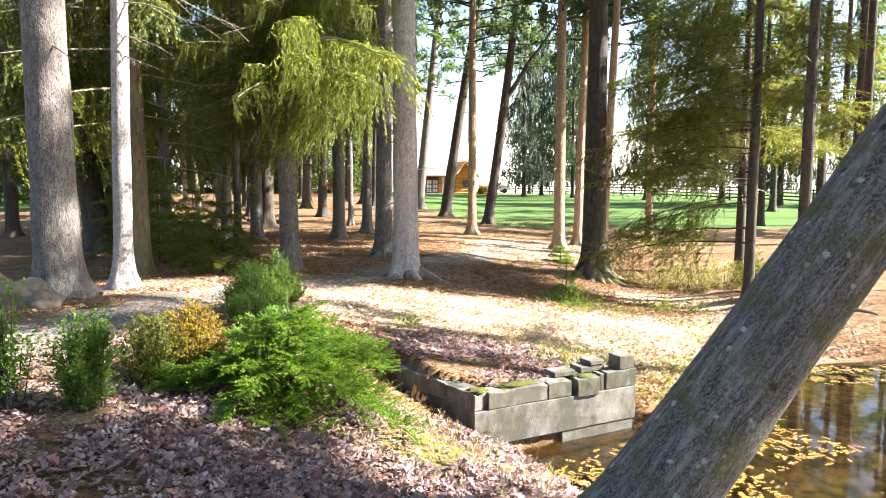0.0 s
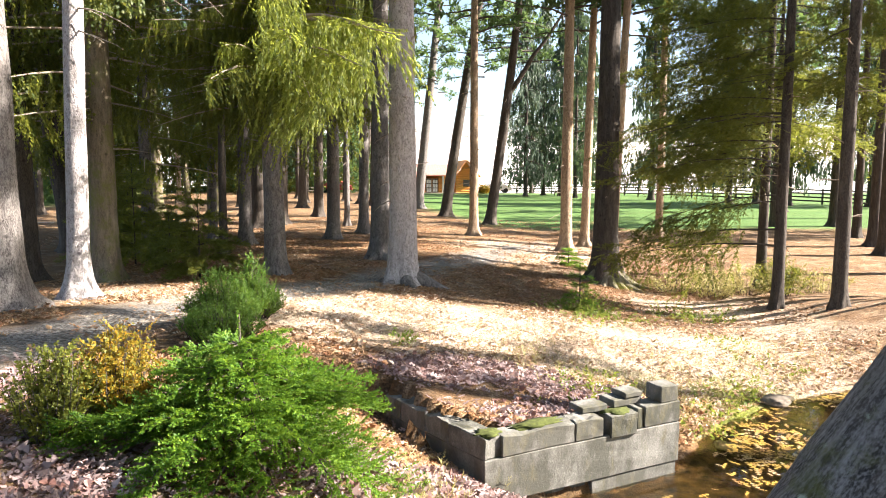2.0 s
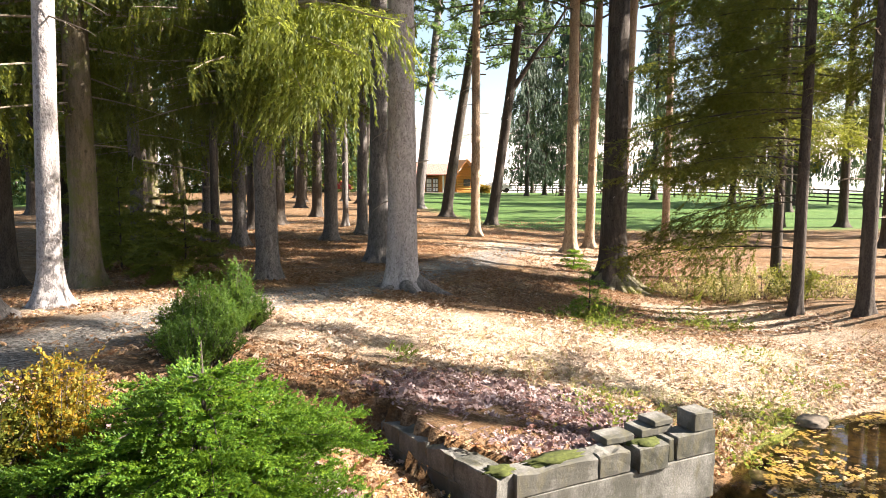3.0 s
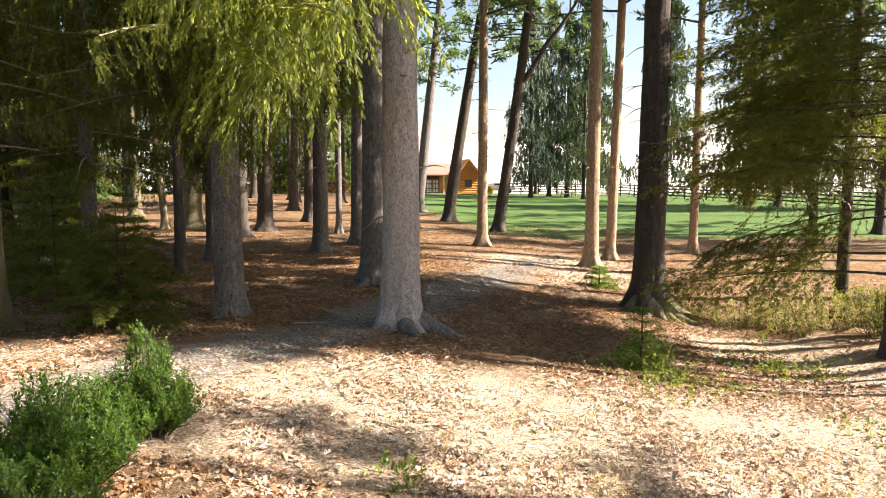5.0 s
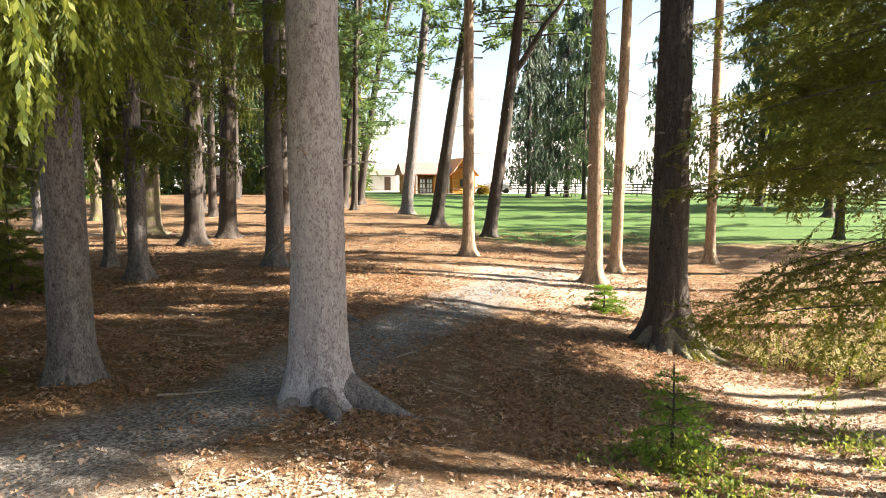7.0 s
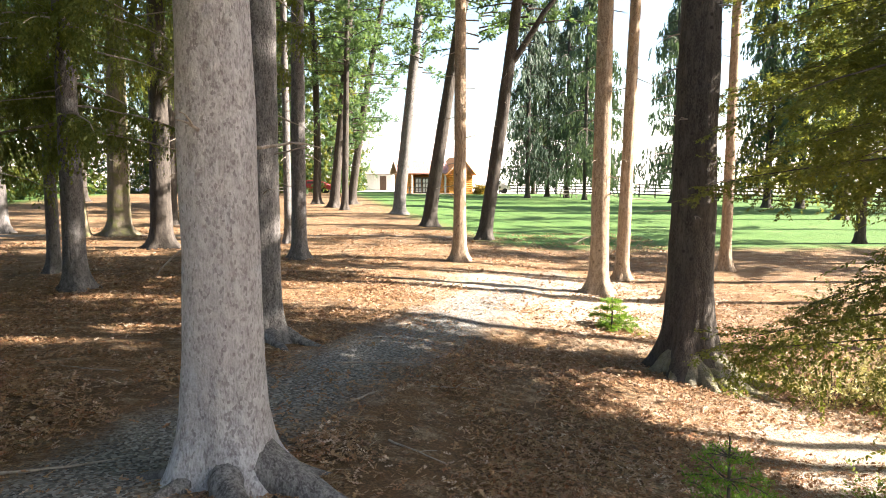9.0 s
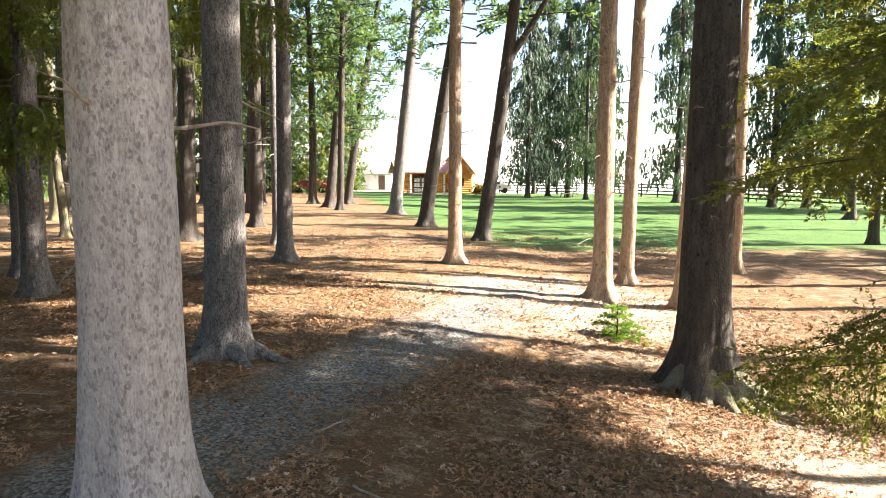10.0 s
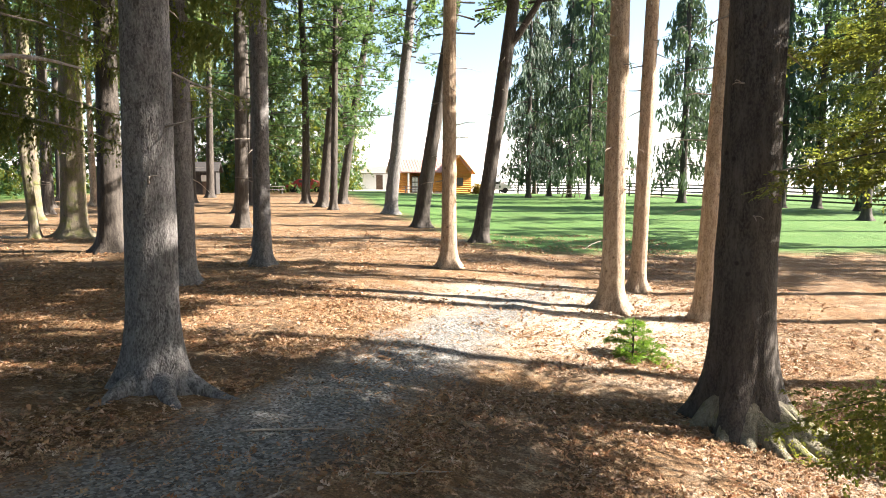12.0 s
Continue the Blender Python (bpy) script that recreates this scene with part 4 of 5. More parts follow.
# ---- broken concrete wall at the pond ----
def block_mesh(seed, sx, sy, sz, ragged=0.0):
    """A worn block: x along the wall, y through it, base at z = 0."""
    bm = bmesh.new()
    box(bm, sx / 2, 0, sz / 2, sx, sy, sz)
    bmesh.ops.subdivide_edges(bm, edges=bm.edges[:], cuts=3, use_grid_fill=True)
    for v in bm.verts:
        p = v.co * 9 + Vector((seed * 3.1, 0, 0))
        v.co += Vector((noise.noise(p), noise.noise(p + Vector((9, 0, 0))), noise.noise(p + Vector((0, 9, 0))))) * 0.007
        if ragged and v.co.z > sz * 0.9:
            v.co.z -= ragged * max(0, noise.noise(p * 1.7 + Vector((3, 5, 0))) + 0.25)
    bmesh.ops.bevel(bm, geom=[e for e in bm.edges if e.calc_face_angle(0) > 1.0], offset=0.008, segments=1, affect="EDGES")
    me = bpy.data.meshes.new("concrete_block")
    bm.to_mesh(me)
    bm.free()
    me.materials.append(CONCRETE)
    return me


CORNER = Vector((0.33, 7.2, 0))
wall = thing("retaining_wall", CORNER.x, CORNER.y, -0.7, "broken grey concrete block wall at the pond's edge", "wall")
RIGHT, LEFT, T = 26.1, 127.7, 0.22
_blocks = [
    # run, start, length, base z, height, shift outward, ragged
    (RIGHT, 0.00, 2.27, 0.235, 0.41, 0, 0),
    (RIGHT, 0.10, 1.05, -0.1, 0.331, -0.07, 0), (RIGHT, 1.18, 1.07, -0.1, 0.331, -0.015, 0),
    (RIGHT, 0.175, 0.79, 0.649, 0.2, 0.006, 0.04), (RIGHT, 0.97, 0.33, 0.649, 0.195, 0.0, 0.03), (RIGHT, 1.375, 0.32, 0.62, 0.215, 0.022, 0.0), (RIGHT, 1.71, 0.07, 0.649, 0.205, 0.0, 0.0), (RIGHT, 1.81, 0.455, 0.649, 0.21, 0.0, 0.0),
    (RIGHT, 2.02, 0.225, 0.861, 0.165, -0.01, 0.0), (RIGHT, 1.52, 0.36, 0.85, 0.075, -0.13, 0.0), (RIGHT, 1.16, 0.3, 0.84, 0.06, -0.15, 0.0), (RIGHT, 1.66, 0.22, 0.93, 0.05, -0.12, 0.0),
    (LEFT, 0.0, 0.5, 0.649, 0.205, 0, 0.05), (LEFT, 0.505, 0.38, 0.649, 0.205, 0.004, 0.06), (LEFT, 0.89, 0.4, 0.649, 0.21, 0.0, 0.05), (LEFT, 1.295, 0.3, 0.649, 0.2, 0.0, 0.03),
    (LEFT, 0.03, 0.85, 0.315, 0.33, -0.004, 0), (LEFT, 0.885, 0.75, 0.315, 0.33, 0, 0), (LEFT, 0.1, 1.5, 0.0, 0.311, -0.012, 0),
]
for _i, (_az, _s0, _ln, _z, _h, _o, _rag) in enumerate(_blocks):
    _inward = 1 if _az == RIGHT else -1
    _m = pose(0, 0, 0, 0, 0, _az) @ pose(_s0, _inward * (T / 2 - _o), _z, 0, 0, (0.0 if _z < 0.6 else 1.5 * math.sin(_i * 2.3)))
    child("concrete_block", block_mesh(_i, _ln, T, _h, _rag), wall, at=_m)
# moss on the wall's top
for _i, (_s0, _o, _z, _ra) in enumerate(((1.53, 0.09, 0.832, 0.15), (0.62, 0.15, 0.838, 0.3), (0.1, 0.13, 0.84, 0.12))):
    bm = bmesh.new()
    bmesh.ops.create_icosphere(bm, subdivisions=3, radius=1)
    for v in bm.verts:
        k = 1 + 0.6 * noise.noise(v.co * 2.5 + Vector((_i * 7, 0, 0))) + 0.3 * noise.noise(v.co * 8)
        v.co = Vector((v.co.x * _ra * k, v.co.y * 0.1 * k, v.co.z * 0.022 * k))
    _mo = part("moss_patch", bm, MOSS, wall, "green moss cushion", True)
    _mo.matrix_basis = pose(0, 0, 0, 0, 0, RIGHT) @ pose(_s0, _o, _z)
# a loose block lying behind the wall
_lb = new("loose_block", block_mesh(50, 0.24, 0.18, 0.14))
_lb.matrix_basis = pose(1.3, 8.25, float(ground_z(1.4, 8.3)) - 0.03, 3, 2, 20)
tagged(_lb, "loose mossy concrete block among fallen leaves", "block")


# ---- boulders ----
def boulder(x, y, sx, sy, sz, seed):
    bm = bmesh.new()
    bmesh.ops.create_icosphere(bm, subdivisions=4, radius=1)
    for v in bm.verts:
        p = v.co * 1.3 + Vector((seed * 5, 0, 0))
        v.co *= 1 + 0.28 * noise.noise(p) + 0.1 * noise.noise(p * 3) + 0.03 * noise.noise(p * 9)
        v.co = Vector((v.co.x * sx, v.co.y * sy, v.co.z * sz))
    me = bpy.data.meshes.new("boulder")
    bm.to_mesh(me)
    bm.free()
    me.materials.append(ROCK)
    me.polygons.foreach_set("use_smooth", np.full(len(me.polygons), True))
    ob = new("boulder", me)
    ob.matrix_basis = pose(x, y, float(ground_z(x, y)) + sz * 0.55, 0, 0, seed * 40)
    return tagged(ob, "rounded brown-grey boulder at the foot of a spruce", "boulder", "boulders by the spruce")


boulder(-5.75, 9.1, 0.45, 0.35, 0.26, 1), boulder(-6.3, 9.3, 0.4, 0.35, 0.34, 2), boulder(-5.35, 9.0, 0.25, 0.22, 0.17, 3)
boulder(3.2, 9.0, 0.16, 0.12, 0.1, 4), boulder(4.4, 10.3, 0.2, 0.15, 0.08, 5)


# ---- young spruce and shrubs on the near bank ----
def young_spruce(x, y, h, reach, seed, label, leader=0.25, dense=300, leaf=0.026, whorls=8, wide=0.005, mat=NEEDLE_YOUNG):
    rng = np.random.default_rng(seed)
    ob = thing("young_spruce", x, y, float(ground_z(x, y)), label, "sapling")
    lines = [(np.array([[0, 0, -0.05], [0.01, 0, h * 0.5], [0, 0.01, h]]), [0.025, 0.016, 0.006])]
    s, e = [], []
    for w in range(whorls):
        z = h * (0.08 + (0.9 - leader * 0.6) * w / (whorls - 1))
        L = reach * (1 - 0.88 * (w / whorls) ** 1.3)
        for b in range(7):
            az = b * 0.9 + w * 0.5 + rng.normal(0, 0.12)
            way = np.array([math.cos(az), math.sin(az), 0])
            ln = L * (0.75 + 0.4 * rng.random())
            pts = bent((0, 0, z), way, ln, 0.1 + 0.4 * rng.random(), 0.12 + 0.25 * rng.random() + 0.3 * (1 - w / whorls) ** 2, 6, rng, 0.08)
            lines.append((pts, np.linspace(0.007, 0.003, 6)))
            side = np.array([-way[1], way[0], 0])
            s.append(pts[3]), e.append(pts[5] + way * 0.04)
            for q in range(int(ln * 80)):
                f = 0.15 + 0.85 * rng.random()
                c = np.array([np.interp(f, np.linspace(0, 1, 6), pts[:, k]) for k in range(3)])
                d = unit(way + side * rng.choice([-1, 1]) * (0.7 + 0.4 * rng.random()) + [0, 0, rng.normal(0.12, 0.35)])
                s.append(c), e.append(c + d * ln * 0.3 * (1.15 - f) * (0.6 + 0.7 * rng.random()) + d * 0.05)
    s.append((0, 0, h * (1 - leader))), e.append((0, 0, h + 0.02))
    for b in range(5):
        s.append((0, 0, h * (1 - leader)))
        e.append((0.16 * math.cos(b * 1.26), 0.16 * math.sin(b * 1.26), h * (1 - leader) + 0.12))
    child("stem", quick_mesh("stem", *tubes(lines, 5), [BARK_DARK]), ob)
    child("foliage", quick_mesh("foliage", *leaflets(rng, s, e, dense, leaf, wide, 0.7, 0.0), [mat], smooth=False), ob)
    return ob


def shrub(x, y, h, rx, seed, mat, label, category="shrub", stems=26, leaf=0.035, width=0.012, dense=85, upright=0.8, cone=0.0):
    rng = np.random.default_rng(seed)
    ob = thing("shrub", x, y, float(ground_z(x, y)), label, category, "shrubs on the bank")
    lines, s, e = [], [], []
    for k in range(stems):
        az, r = rng.random() * 6.283, rx * math.sqrt(rng.random())
        foot = np.array([r * 0.45 * math.cos(az), r * 0.45 * math.sin(az), -0.03])
        tall = h * (1 - 0.45 * (r / rx) ** 2) * (1 - cone * r / rx) * (0.75 + 0.3 * rng.random())
        top = np.array([r * math.cos(az), r * math.sin(az), tall])
        line = np.linspace(foot, top, 5) + rng.normal(0, 0.012, (5, 3))
        lines.append((line, np.linspace(0.007, 0.002, 5)))
        for q in range(14):
            f = 0.15 + 0.85 * rng.random()
            c = foot + (top - foot) * f
            d = unit(rng.normal(0, 1, 3) * [1, 1, 0.4] + [0, 0, upright])
            s.append(c), e.append(c + d * h * 0.16 * (0.5 + rng.random()))
    child("stem", quick_mesh("stem", *tubes([(np.array([[0, 0, -0.06], [0.01, 0.01, h * 0.4], [0, 0.02, h * 0.7]]), [0.016, 0.011, 0.004])], 6), [BARK_DARK]), ob)
    child("crown", leafy("crown", tubes(lines, 4), leaflets(rng, s, e, dense, leaf, width, 0.8, 0.0), [BARK_DARK, mat]), ob)
    return ob


young_spruce(-1.4, 6.0, 0.98, 1.22, 1, "mid-green bushy young spruce among fallen leaves", leader=0.32)
shrub(-2.66, 10.75, 0.95, 0.46, 2, LEAF_YEW, "dense dark green conical evergreen shrub", stems=130, upright=2.2, dense=150, leaf=0.034, width=0.006, cone=0.72)
shrub(-2.7, 9.6, 0.86, 0.5, 12, LEAF_YEW, "broad dark green evergreen shrub beside a conical one", stems=140, upright=2.2, dense=150, leaf=0.034, width=0.006, cone=0.55)
shrub(-2.45, 8.8, 0.5, 0.5, 13, LEAF_YEW, "low dark green evergreen shrub beside taller ones", stems=90, upright=2.0, dense=150, leaf=0.034, width=0.006, cone=0.2)
shrub(-2.3, 6.15, 0.74, 0.34, 3, LEAF_GOLD, "golden-yellow evergreen shrub turning orange", stems=60, dense=150, leaf=0.028, width=0.008)
shrub(-2.55, 5.8, 0.62, 0.32, 4, LEAF_OLIVE, "yellow-green small-leaved shrub in fallen leaves", stems=60, dense=150, leaf=0.028, width=0.008)
shrub(-2.68, 5.0, 0.78, 0.24, 5, LEAF_BOX, "narrow upright green shrub in fallen leaves", stems=60, dense=150, leaf=0.028, width=0.008)
shrub(-3.22, 4.85, 0.95, 0.2, 6, LEAF_BOX, "small green shrub on a bare stem", stems=18)
young_spruce(2.85, 15.75, 1.1, 0.55, 9, "feathery young hemlock among weeds and leaf litter", leader=0.2, whorls=6, dense=70, leaf=0.04, wide=0.0055, mat=NEEDLE_YOUNG)
young_spruce(4.25, 24.7, 0.62, 0.5, 7, "small bright spruce seedling beside the path", leader=0.2, whorls=4, dense=130, leaf=0.05, wide=0.006)
young_spruce(-5.0, 15.3, 1.75, 1.15, 8, "thin dark understory spruce in the shade", leader=0.15, whorls=6, dense=110, leaf=0.05, wide=0.007, mat=NEEDLE_HEMLOCK_SHADE)


for _i, (_x, _y, _h) in enumerate(((-7.8, 18.6, 2.6), (-9.3, 20.6, 3.0), (-10.6, 24.4, 3.2), (-8.3, 22.6, 2.2), (-12.4, 27.4, 3.4), (-6.4, 17.3, 1.5), (-14.5, 30.5, 3.6))):
    young_spruce(_x, _y, _h, 0.5 * _h, 240 + _i, "thin dark understory spruce in the shade", leader=0.15, whorls=7, dense=40, leaf=0.07, wide=0.011, mat=NEEDLE_HEMLOCK_SHADE)


def weed(x, y, r, h, seed, mat, label, count=40, leaf=0.07, width=0.014):
    rng = np.random.default_rng(seed)
    ob = thing("weed_patch", x, y, float(ground_z(x, y)), label, "weeds", "low weeds", kind="stuff")
    s, e = [], []
    for k in range(count):
        a, q = rng.random() * 6.283, r * math.sqrt(rng.random())
        b = np.array([q * math.cos(a), q * math.sin(a), -0.02])
        d = unit(np.array([math.cos(a) * 0.7, math.sin(a) * 0.7, 0.6]) + rng.normal(0, 0.35, 3))
        s.append(b), e.append(b + d * h * (0.5 + 0.8 * rng.random()))
    child("leaves", quick_mesh("leaves", *leaflets(rng, s, e, 45, leaf, width, 0.8, 0.5), [mat], smooth=False), ob)


for _i, (_x, _y, _r2, _h) in enumerate(((2.45, 15.3, 0.5, 0.35), (2.95, 15.7, 0.55, 0.5), (3.05, 14.9, 0.35, 0.25), (2.8, 14.2, 0.6, 0.22), (3.5, 14.6, 0.6, 0.2), (6.0, 16.8, 0.5, 0.4), (5.4, 17.5, 0.5, 0.35), (1.5, 8.9, 0.4, 0.25), (3.7, 10.4, 0.4, 0.2), (-0.6, 10.4, 0.2, 0.15), (4.6, 24.5, 0.3, 0.15), (3.0, 9.4, 0.42, 0.13), (3.5, 10.0, 0.45, 0.13), (4.1, 10.8, 0.45, 0.12), (5.0, 11.7, 0.5, 0.14), (1.7, 9.7, 0.42, 0.12), (2.4, 9.2, 0.35, 0.12), (4.9, 13.3, 0.45, 0.12))):
    weed(_x, _y, _r2, _h, 300 + _i, LEAF_WEED, "low yellow-green weeds in leaf litter", 58 if _r2 > 0.4 else 34)
for _i, (_x, _y, _r2, _h) in enumerate(((5.55, 21.75, 0.35, 0.42), (5.75, 22.1, 0.3, 0.5), (5.3, 21.55, 0.25, 0.25), (6.1, 22.0, 0.4, 0.35))):
    weed(_x, _y, _r2, _h, 360 + _i, LEAF_OLIVE, "pale mossy sprouts among the roots of a spruce", 46, 0.05, 0.009)
for _i, (_x, _y) in enumerate(((7.5, 20.4), (8.6, 20.7), (9.7, 21.2), (10.6, 20.5), (7.9, 21.6), (9.0, 19.5), (6.8, 21.3))):
    shrub(_x, _y, 0.75 + 0.3 * (_i % 3) / 2, 0.85, 320 + _i, (GRASS_DRY, GRASS_DRY, LEAF_OLIVE)[_i % 3], "pale sunlit dry brush under hemlock boughs", stems=34, leaf=0.07, width=0.014, dense=46, upright=0.3)


# ---- log cabin beyond the lawn ----
def prism(bm, x0, x1, y0, y1, z0, zr, along="x", thick=0.12):
    """Two roof slabs over a rectangle: eaves at z0, ridge at zr, along x or y."""
    if along == "x":
        ym = (y0 + y1) / 2
        sides = [[(x0, y0, z0), (x1, y0, z0), (x1, ym, zr), (x0, ym, zr)], [(x1, y1, z0), (x0, y1, z0), (x0, ym, zr), (x1, ym, zr)]]
    else:
        xm = (x0 + x1) / 2
        sides = [[(x0, y1, z0), (x0, y0, z0), (xm, y0, zr), (xm, y1, zr)], [(x1, y0, z0), (x1, y1, z0), (xm, y1, zr), (xm, y0, zr)]]
    for s in sides:
        low = [bm.verts.new(p) for p in s]
        high = [bm.verts.new((p[0], p[1], p[2] + thick)) for p in s]
        bm.faces.new(low[::-1]), bm.faces.new(high)
        for i in range(4):
            bm.faces.new((low[i], low[(i + 1) % 4], high[(i + 1) % 4], high[i]))
    return bm


def build_cabin():
    z = float(ground_z(0, 88))
    cabin = thing("log_cabin", -0.5, 87.5, z, "orange log cabin with faded red roof and covered porch", "cabin", turn=12)
    cabin.scale = (1.0, 1.0, 0.86)
    for k in range(11):
        bm = bmesh.new()
        for x0, x1, y in ((-3.2, -1.9, 0), (-0.1, 2.3, 0), (-3.2, 2.3, 5.0), (2.0, 4.6, -0.6)):
            made = bmesh.ops.create_cone(bm, segments=10, radius1=0.13, radius2=0.13, depth=x1 - x0, cap_ends=True)["verts"]
            bmesh.ops.transform(bm, matrix=Matrix.Translation(((x0 + x1) / 2, y, 0.13 + k * 0.235)) @ Matrix.Rotation(radians(90), 4, "Y"), verts=made)
        for y0, y1, x in ((0, 5, -3.2), (-0.6, 5, 4.6)):
            made = bmesh.ops.create_cone(bm, segments=10, radius1=0.13, radius2=0.13, depth=y1 - y0, cap_ends=True)["verts"]
            bmesh.ops.transform(bm, matrix=Matrix.Translation((x, (y0 + y1) / 2, 0.13 + k * 0.235)) @ Matrix.Rotation(radians(90), 4, "X"), verts=made)
        part("log_course", bm, LOG_WALL, cabin)
    roof = part("roof", prism(bmesh.new(), -3.8, 2.3, -0.55, 5.6, 2.6, 4.2), ROOF_RED, cabin, "faded red ribbed metal roof")
    for k in range(20):
        bm = bmesh.new()
        x = -3.7 + k * 0.31
        box(bm, x, 0.8, 3.56, 0.05, 3.8, 0.05, turn=Matrix.Rotation(math.atan2(1.75, 3.4), 4, "X"))
        part("roof_rib", bm, ROOF_RED, roof)
    part("gable_roof", prism(bmesh.new(), 1.6, 5.0, -1.2, 5.6, 2.4, 4.75, "y"), LOG_WALL, cabin, "orange stained gable roof boards")
    bm = bmesh.new()
    f = [bm.verts.new(p) for p in ((2.0, -0.5, 2.6), (4.6, -0.5, 2.6), (3.3, -0.5, 4.5))]
    b = [bm.verts.new((v.co.x, -0.35, v.co.z)) for v in f]
    bm.faces.new(f), bm.faces.new(b[::-1])
    for i in range(3):
        bm.faces.new((f[i], b[i], b[(i + 1) % 3], f[(i + 1) % 3]))
    part("gable_wall", bm, LOG_WALL, cabin)
    for x0 in (-1.75, -0.95):
        bm = bmesh.new()
        box(bm, x0 + 0.38, 0.02, 1.15, 0.72, 0.08, 2.1, 0.01)
        door = part("door", bm, TRIM_WOOD, cabin, "brown door with pale glazed panes")
        for r in range(3):
            for c in range(2):
                bm = bmesh.new()
                box(bm, x0 + 0.22 + c * 0.32, -0.035, 0.5 + r * 0.62, 0.25, 0.02, 0.5)
                part("pane", bm, PALE_PAINT, door)
    for x in (-3.5, -2.15, 0.35, 1.6):
        bm = bmesh.new()
        box(bm, x, -0.42, 1.25, 0.2, 0.2, 2.55, 0.02)
        part("porch_post", bm, PALE_PAINT, cabin, "pale porch post")
    bm = bmesh.new()
    box(bm, -0.8, -0.4, 0.06, 6.2, 1.4, 0.12, 0.01)
    part("porch_floor", bm, GREY_WOOD, cabin)
    bm = bmesh.new()
    box(bm, 3.3, -0.72, 1.5, 0.9, 0.06, 1.0, 0.01)
    win = part("window", bm, TRIM_WOOD, cabin)
    bm = bmesh.new()
    box(bm, 3.3, -0.76, 1.5, 0.74, 0.03, 0.84)
    part("pane", bm, GLASS, win)


build_cabin()


def bench(x, y, turn=0.0):
    ob = thing("picnic_table", x, y, float(ground_z(x, y)), "weathered wooden picnic table on the lawn", "table", "picnic tables", turn)
    for k in range(4):
        part("top_board", box(bmesh.new(), 0, -0.3 + k * 0.2, 0.74, 1.8, 0.18, 0.04, 0.004), GREY_WOOD, ob)
    for s in (-1, 1):
        part("seat_board", box(bmesh.new(), 0, s * 0.68, 0.44, 1.8, 0.24, 0.04, 0.004), GREY_WOOD, ob)
    for x0 in (-0.65, 0.65):
        for s in (-1, 1):
            part("leg", box(bmesh.new(), x0, s * 0.42, 0.36, 0.05, 0.09, 0.86, 0, Matrix.Rotation(radians(28 * s), 4, "X")), GREY_WOOD, ob)
        part("crossbeam", box(bmesh.new(), x0 + 0.05, 0, 0.40, 0.04, 1.55, 0.09), GREY_WOOD, ob)


bench(-2.1, 85.2), bench(13.6, 80.5, 15), bench(-15.5, 82.0, 20)


# ---- rail fence round the lawn ----
def build_fence():
    fence = thing("rail_fence", 34, 64, 0, "black wooden four-rail fence round the lawn", "fence")
    base = Matrix.Translation((34, 64, 0)).inverted()
    line = [(8, 97), (18.6, 90.0), (23.8, 79.5), (31.0, 68.5), (36.0, 61.0), (52.0, 44.0), (70.0, 30.0)]
    post = box(bmesh.new(), 0, 0, 0.62, 0.13, 0.13, 1.55, 0.012)
    pm = bpy.data.meshes.new("post")
    post.to_mesh(pm)
    post.free()
    pm.materials.append(FENCE_WOOD)
    rail = box(bmesh.new(), 0.5, 0, 0, 1.0, 0.04, 0.13)
    rm = bpy.data.meshes.new("rail")
    rail.to_mesh(rm)
    rail.free()
    rm.materials.append(FENCE_WOOD)
    for (ax, ay), (bx, by) in zip(line, line[1:]):
        n = max(1, round(math.hypot(bx - ax, by - ay) / 2.6))
        turn = math.degrees(math.atan2(by - ay, bx - ax))
        for k in range(n):
            p = [np.array((ax, ay)) + np.array((bx - ax, by - ay)) * (k + q) / n for q in (0, 1)]
            z0, z1 = (float(ground_z(*q)) for q in p)
            child("post", pm, fence, at=base @ pose(p[0][0], p[0][1], z0))
            d = Vector((p[1][0] - p[0][0], p[1][1] - p[0][1], z1 - z0))
            for h in (0.28, 0.62, 0.96, 1.28):
                ob = child("rail", rm, fence)
                ob.matrix_basis = base @ Matrix.Translation((p[0][0], p[0][1], z0 + h)) @ d.to_track_quat("X", "Z").to_matrix().to_4x4() @ Matrix.Diagonal((d.length, 1, 1, 1))


build_fence()


# ---- small buildings and vehicles far off ----
def shed(x, y, w, d, h, turn, wall_mat, roof_mat, label, name="shed"):
    ob = thing(name, x, y, float(ground_z(x, y)), label, name.replace("_", " "), turn=turn)
    for k in range(int(w / 0.3)):
        part("wall_board", box(bmesh.new(), -w / 2 + 0.15 + k * 0.3, -d / 2, h / 2, 0.28, 0.06, h, 0.005), wall_mat, ob)
    part("wall", box(bmesh.new(), 0, 0.05, h / 2, w - 0.05, d - 0.1, h - 0.01), wall_mat, ob)
    part("roof", prism(bmesh.new(), -w / 2 - 0.3, w / 2 + 0.3, -d / 2 - 0.3, d / 2 + 0.3, h, h + 0.9), roof_mat, ob)
    part("door", box(bmesh.new(), 0.15 * w, -d / 2 - 0.05, 0.95, 0.85, 0.05, 1.9, 0.005), TRIM_WOOD, ob)
    return ob


# the kiosk's roof takes the dark fence wood to imitate tree shade
_s = shed(-21.9, 80.5, 2.4, 2.0, 2.1, 8, FENCE_WOOD, FENCE_WOOD, "small dark wooden kiosk, roof coloured dark for shade, with pale notice board", "kiosk")
part("notice_board", box(bmesh.new(), 0.3, -1.12, 1.55, 0.9, 0.05, 0.6, 0.01), PALE_PAINT, _s, "pale notice board")
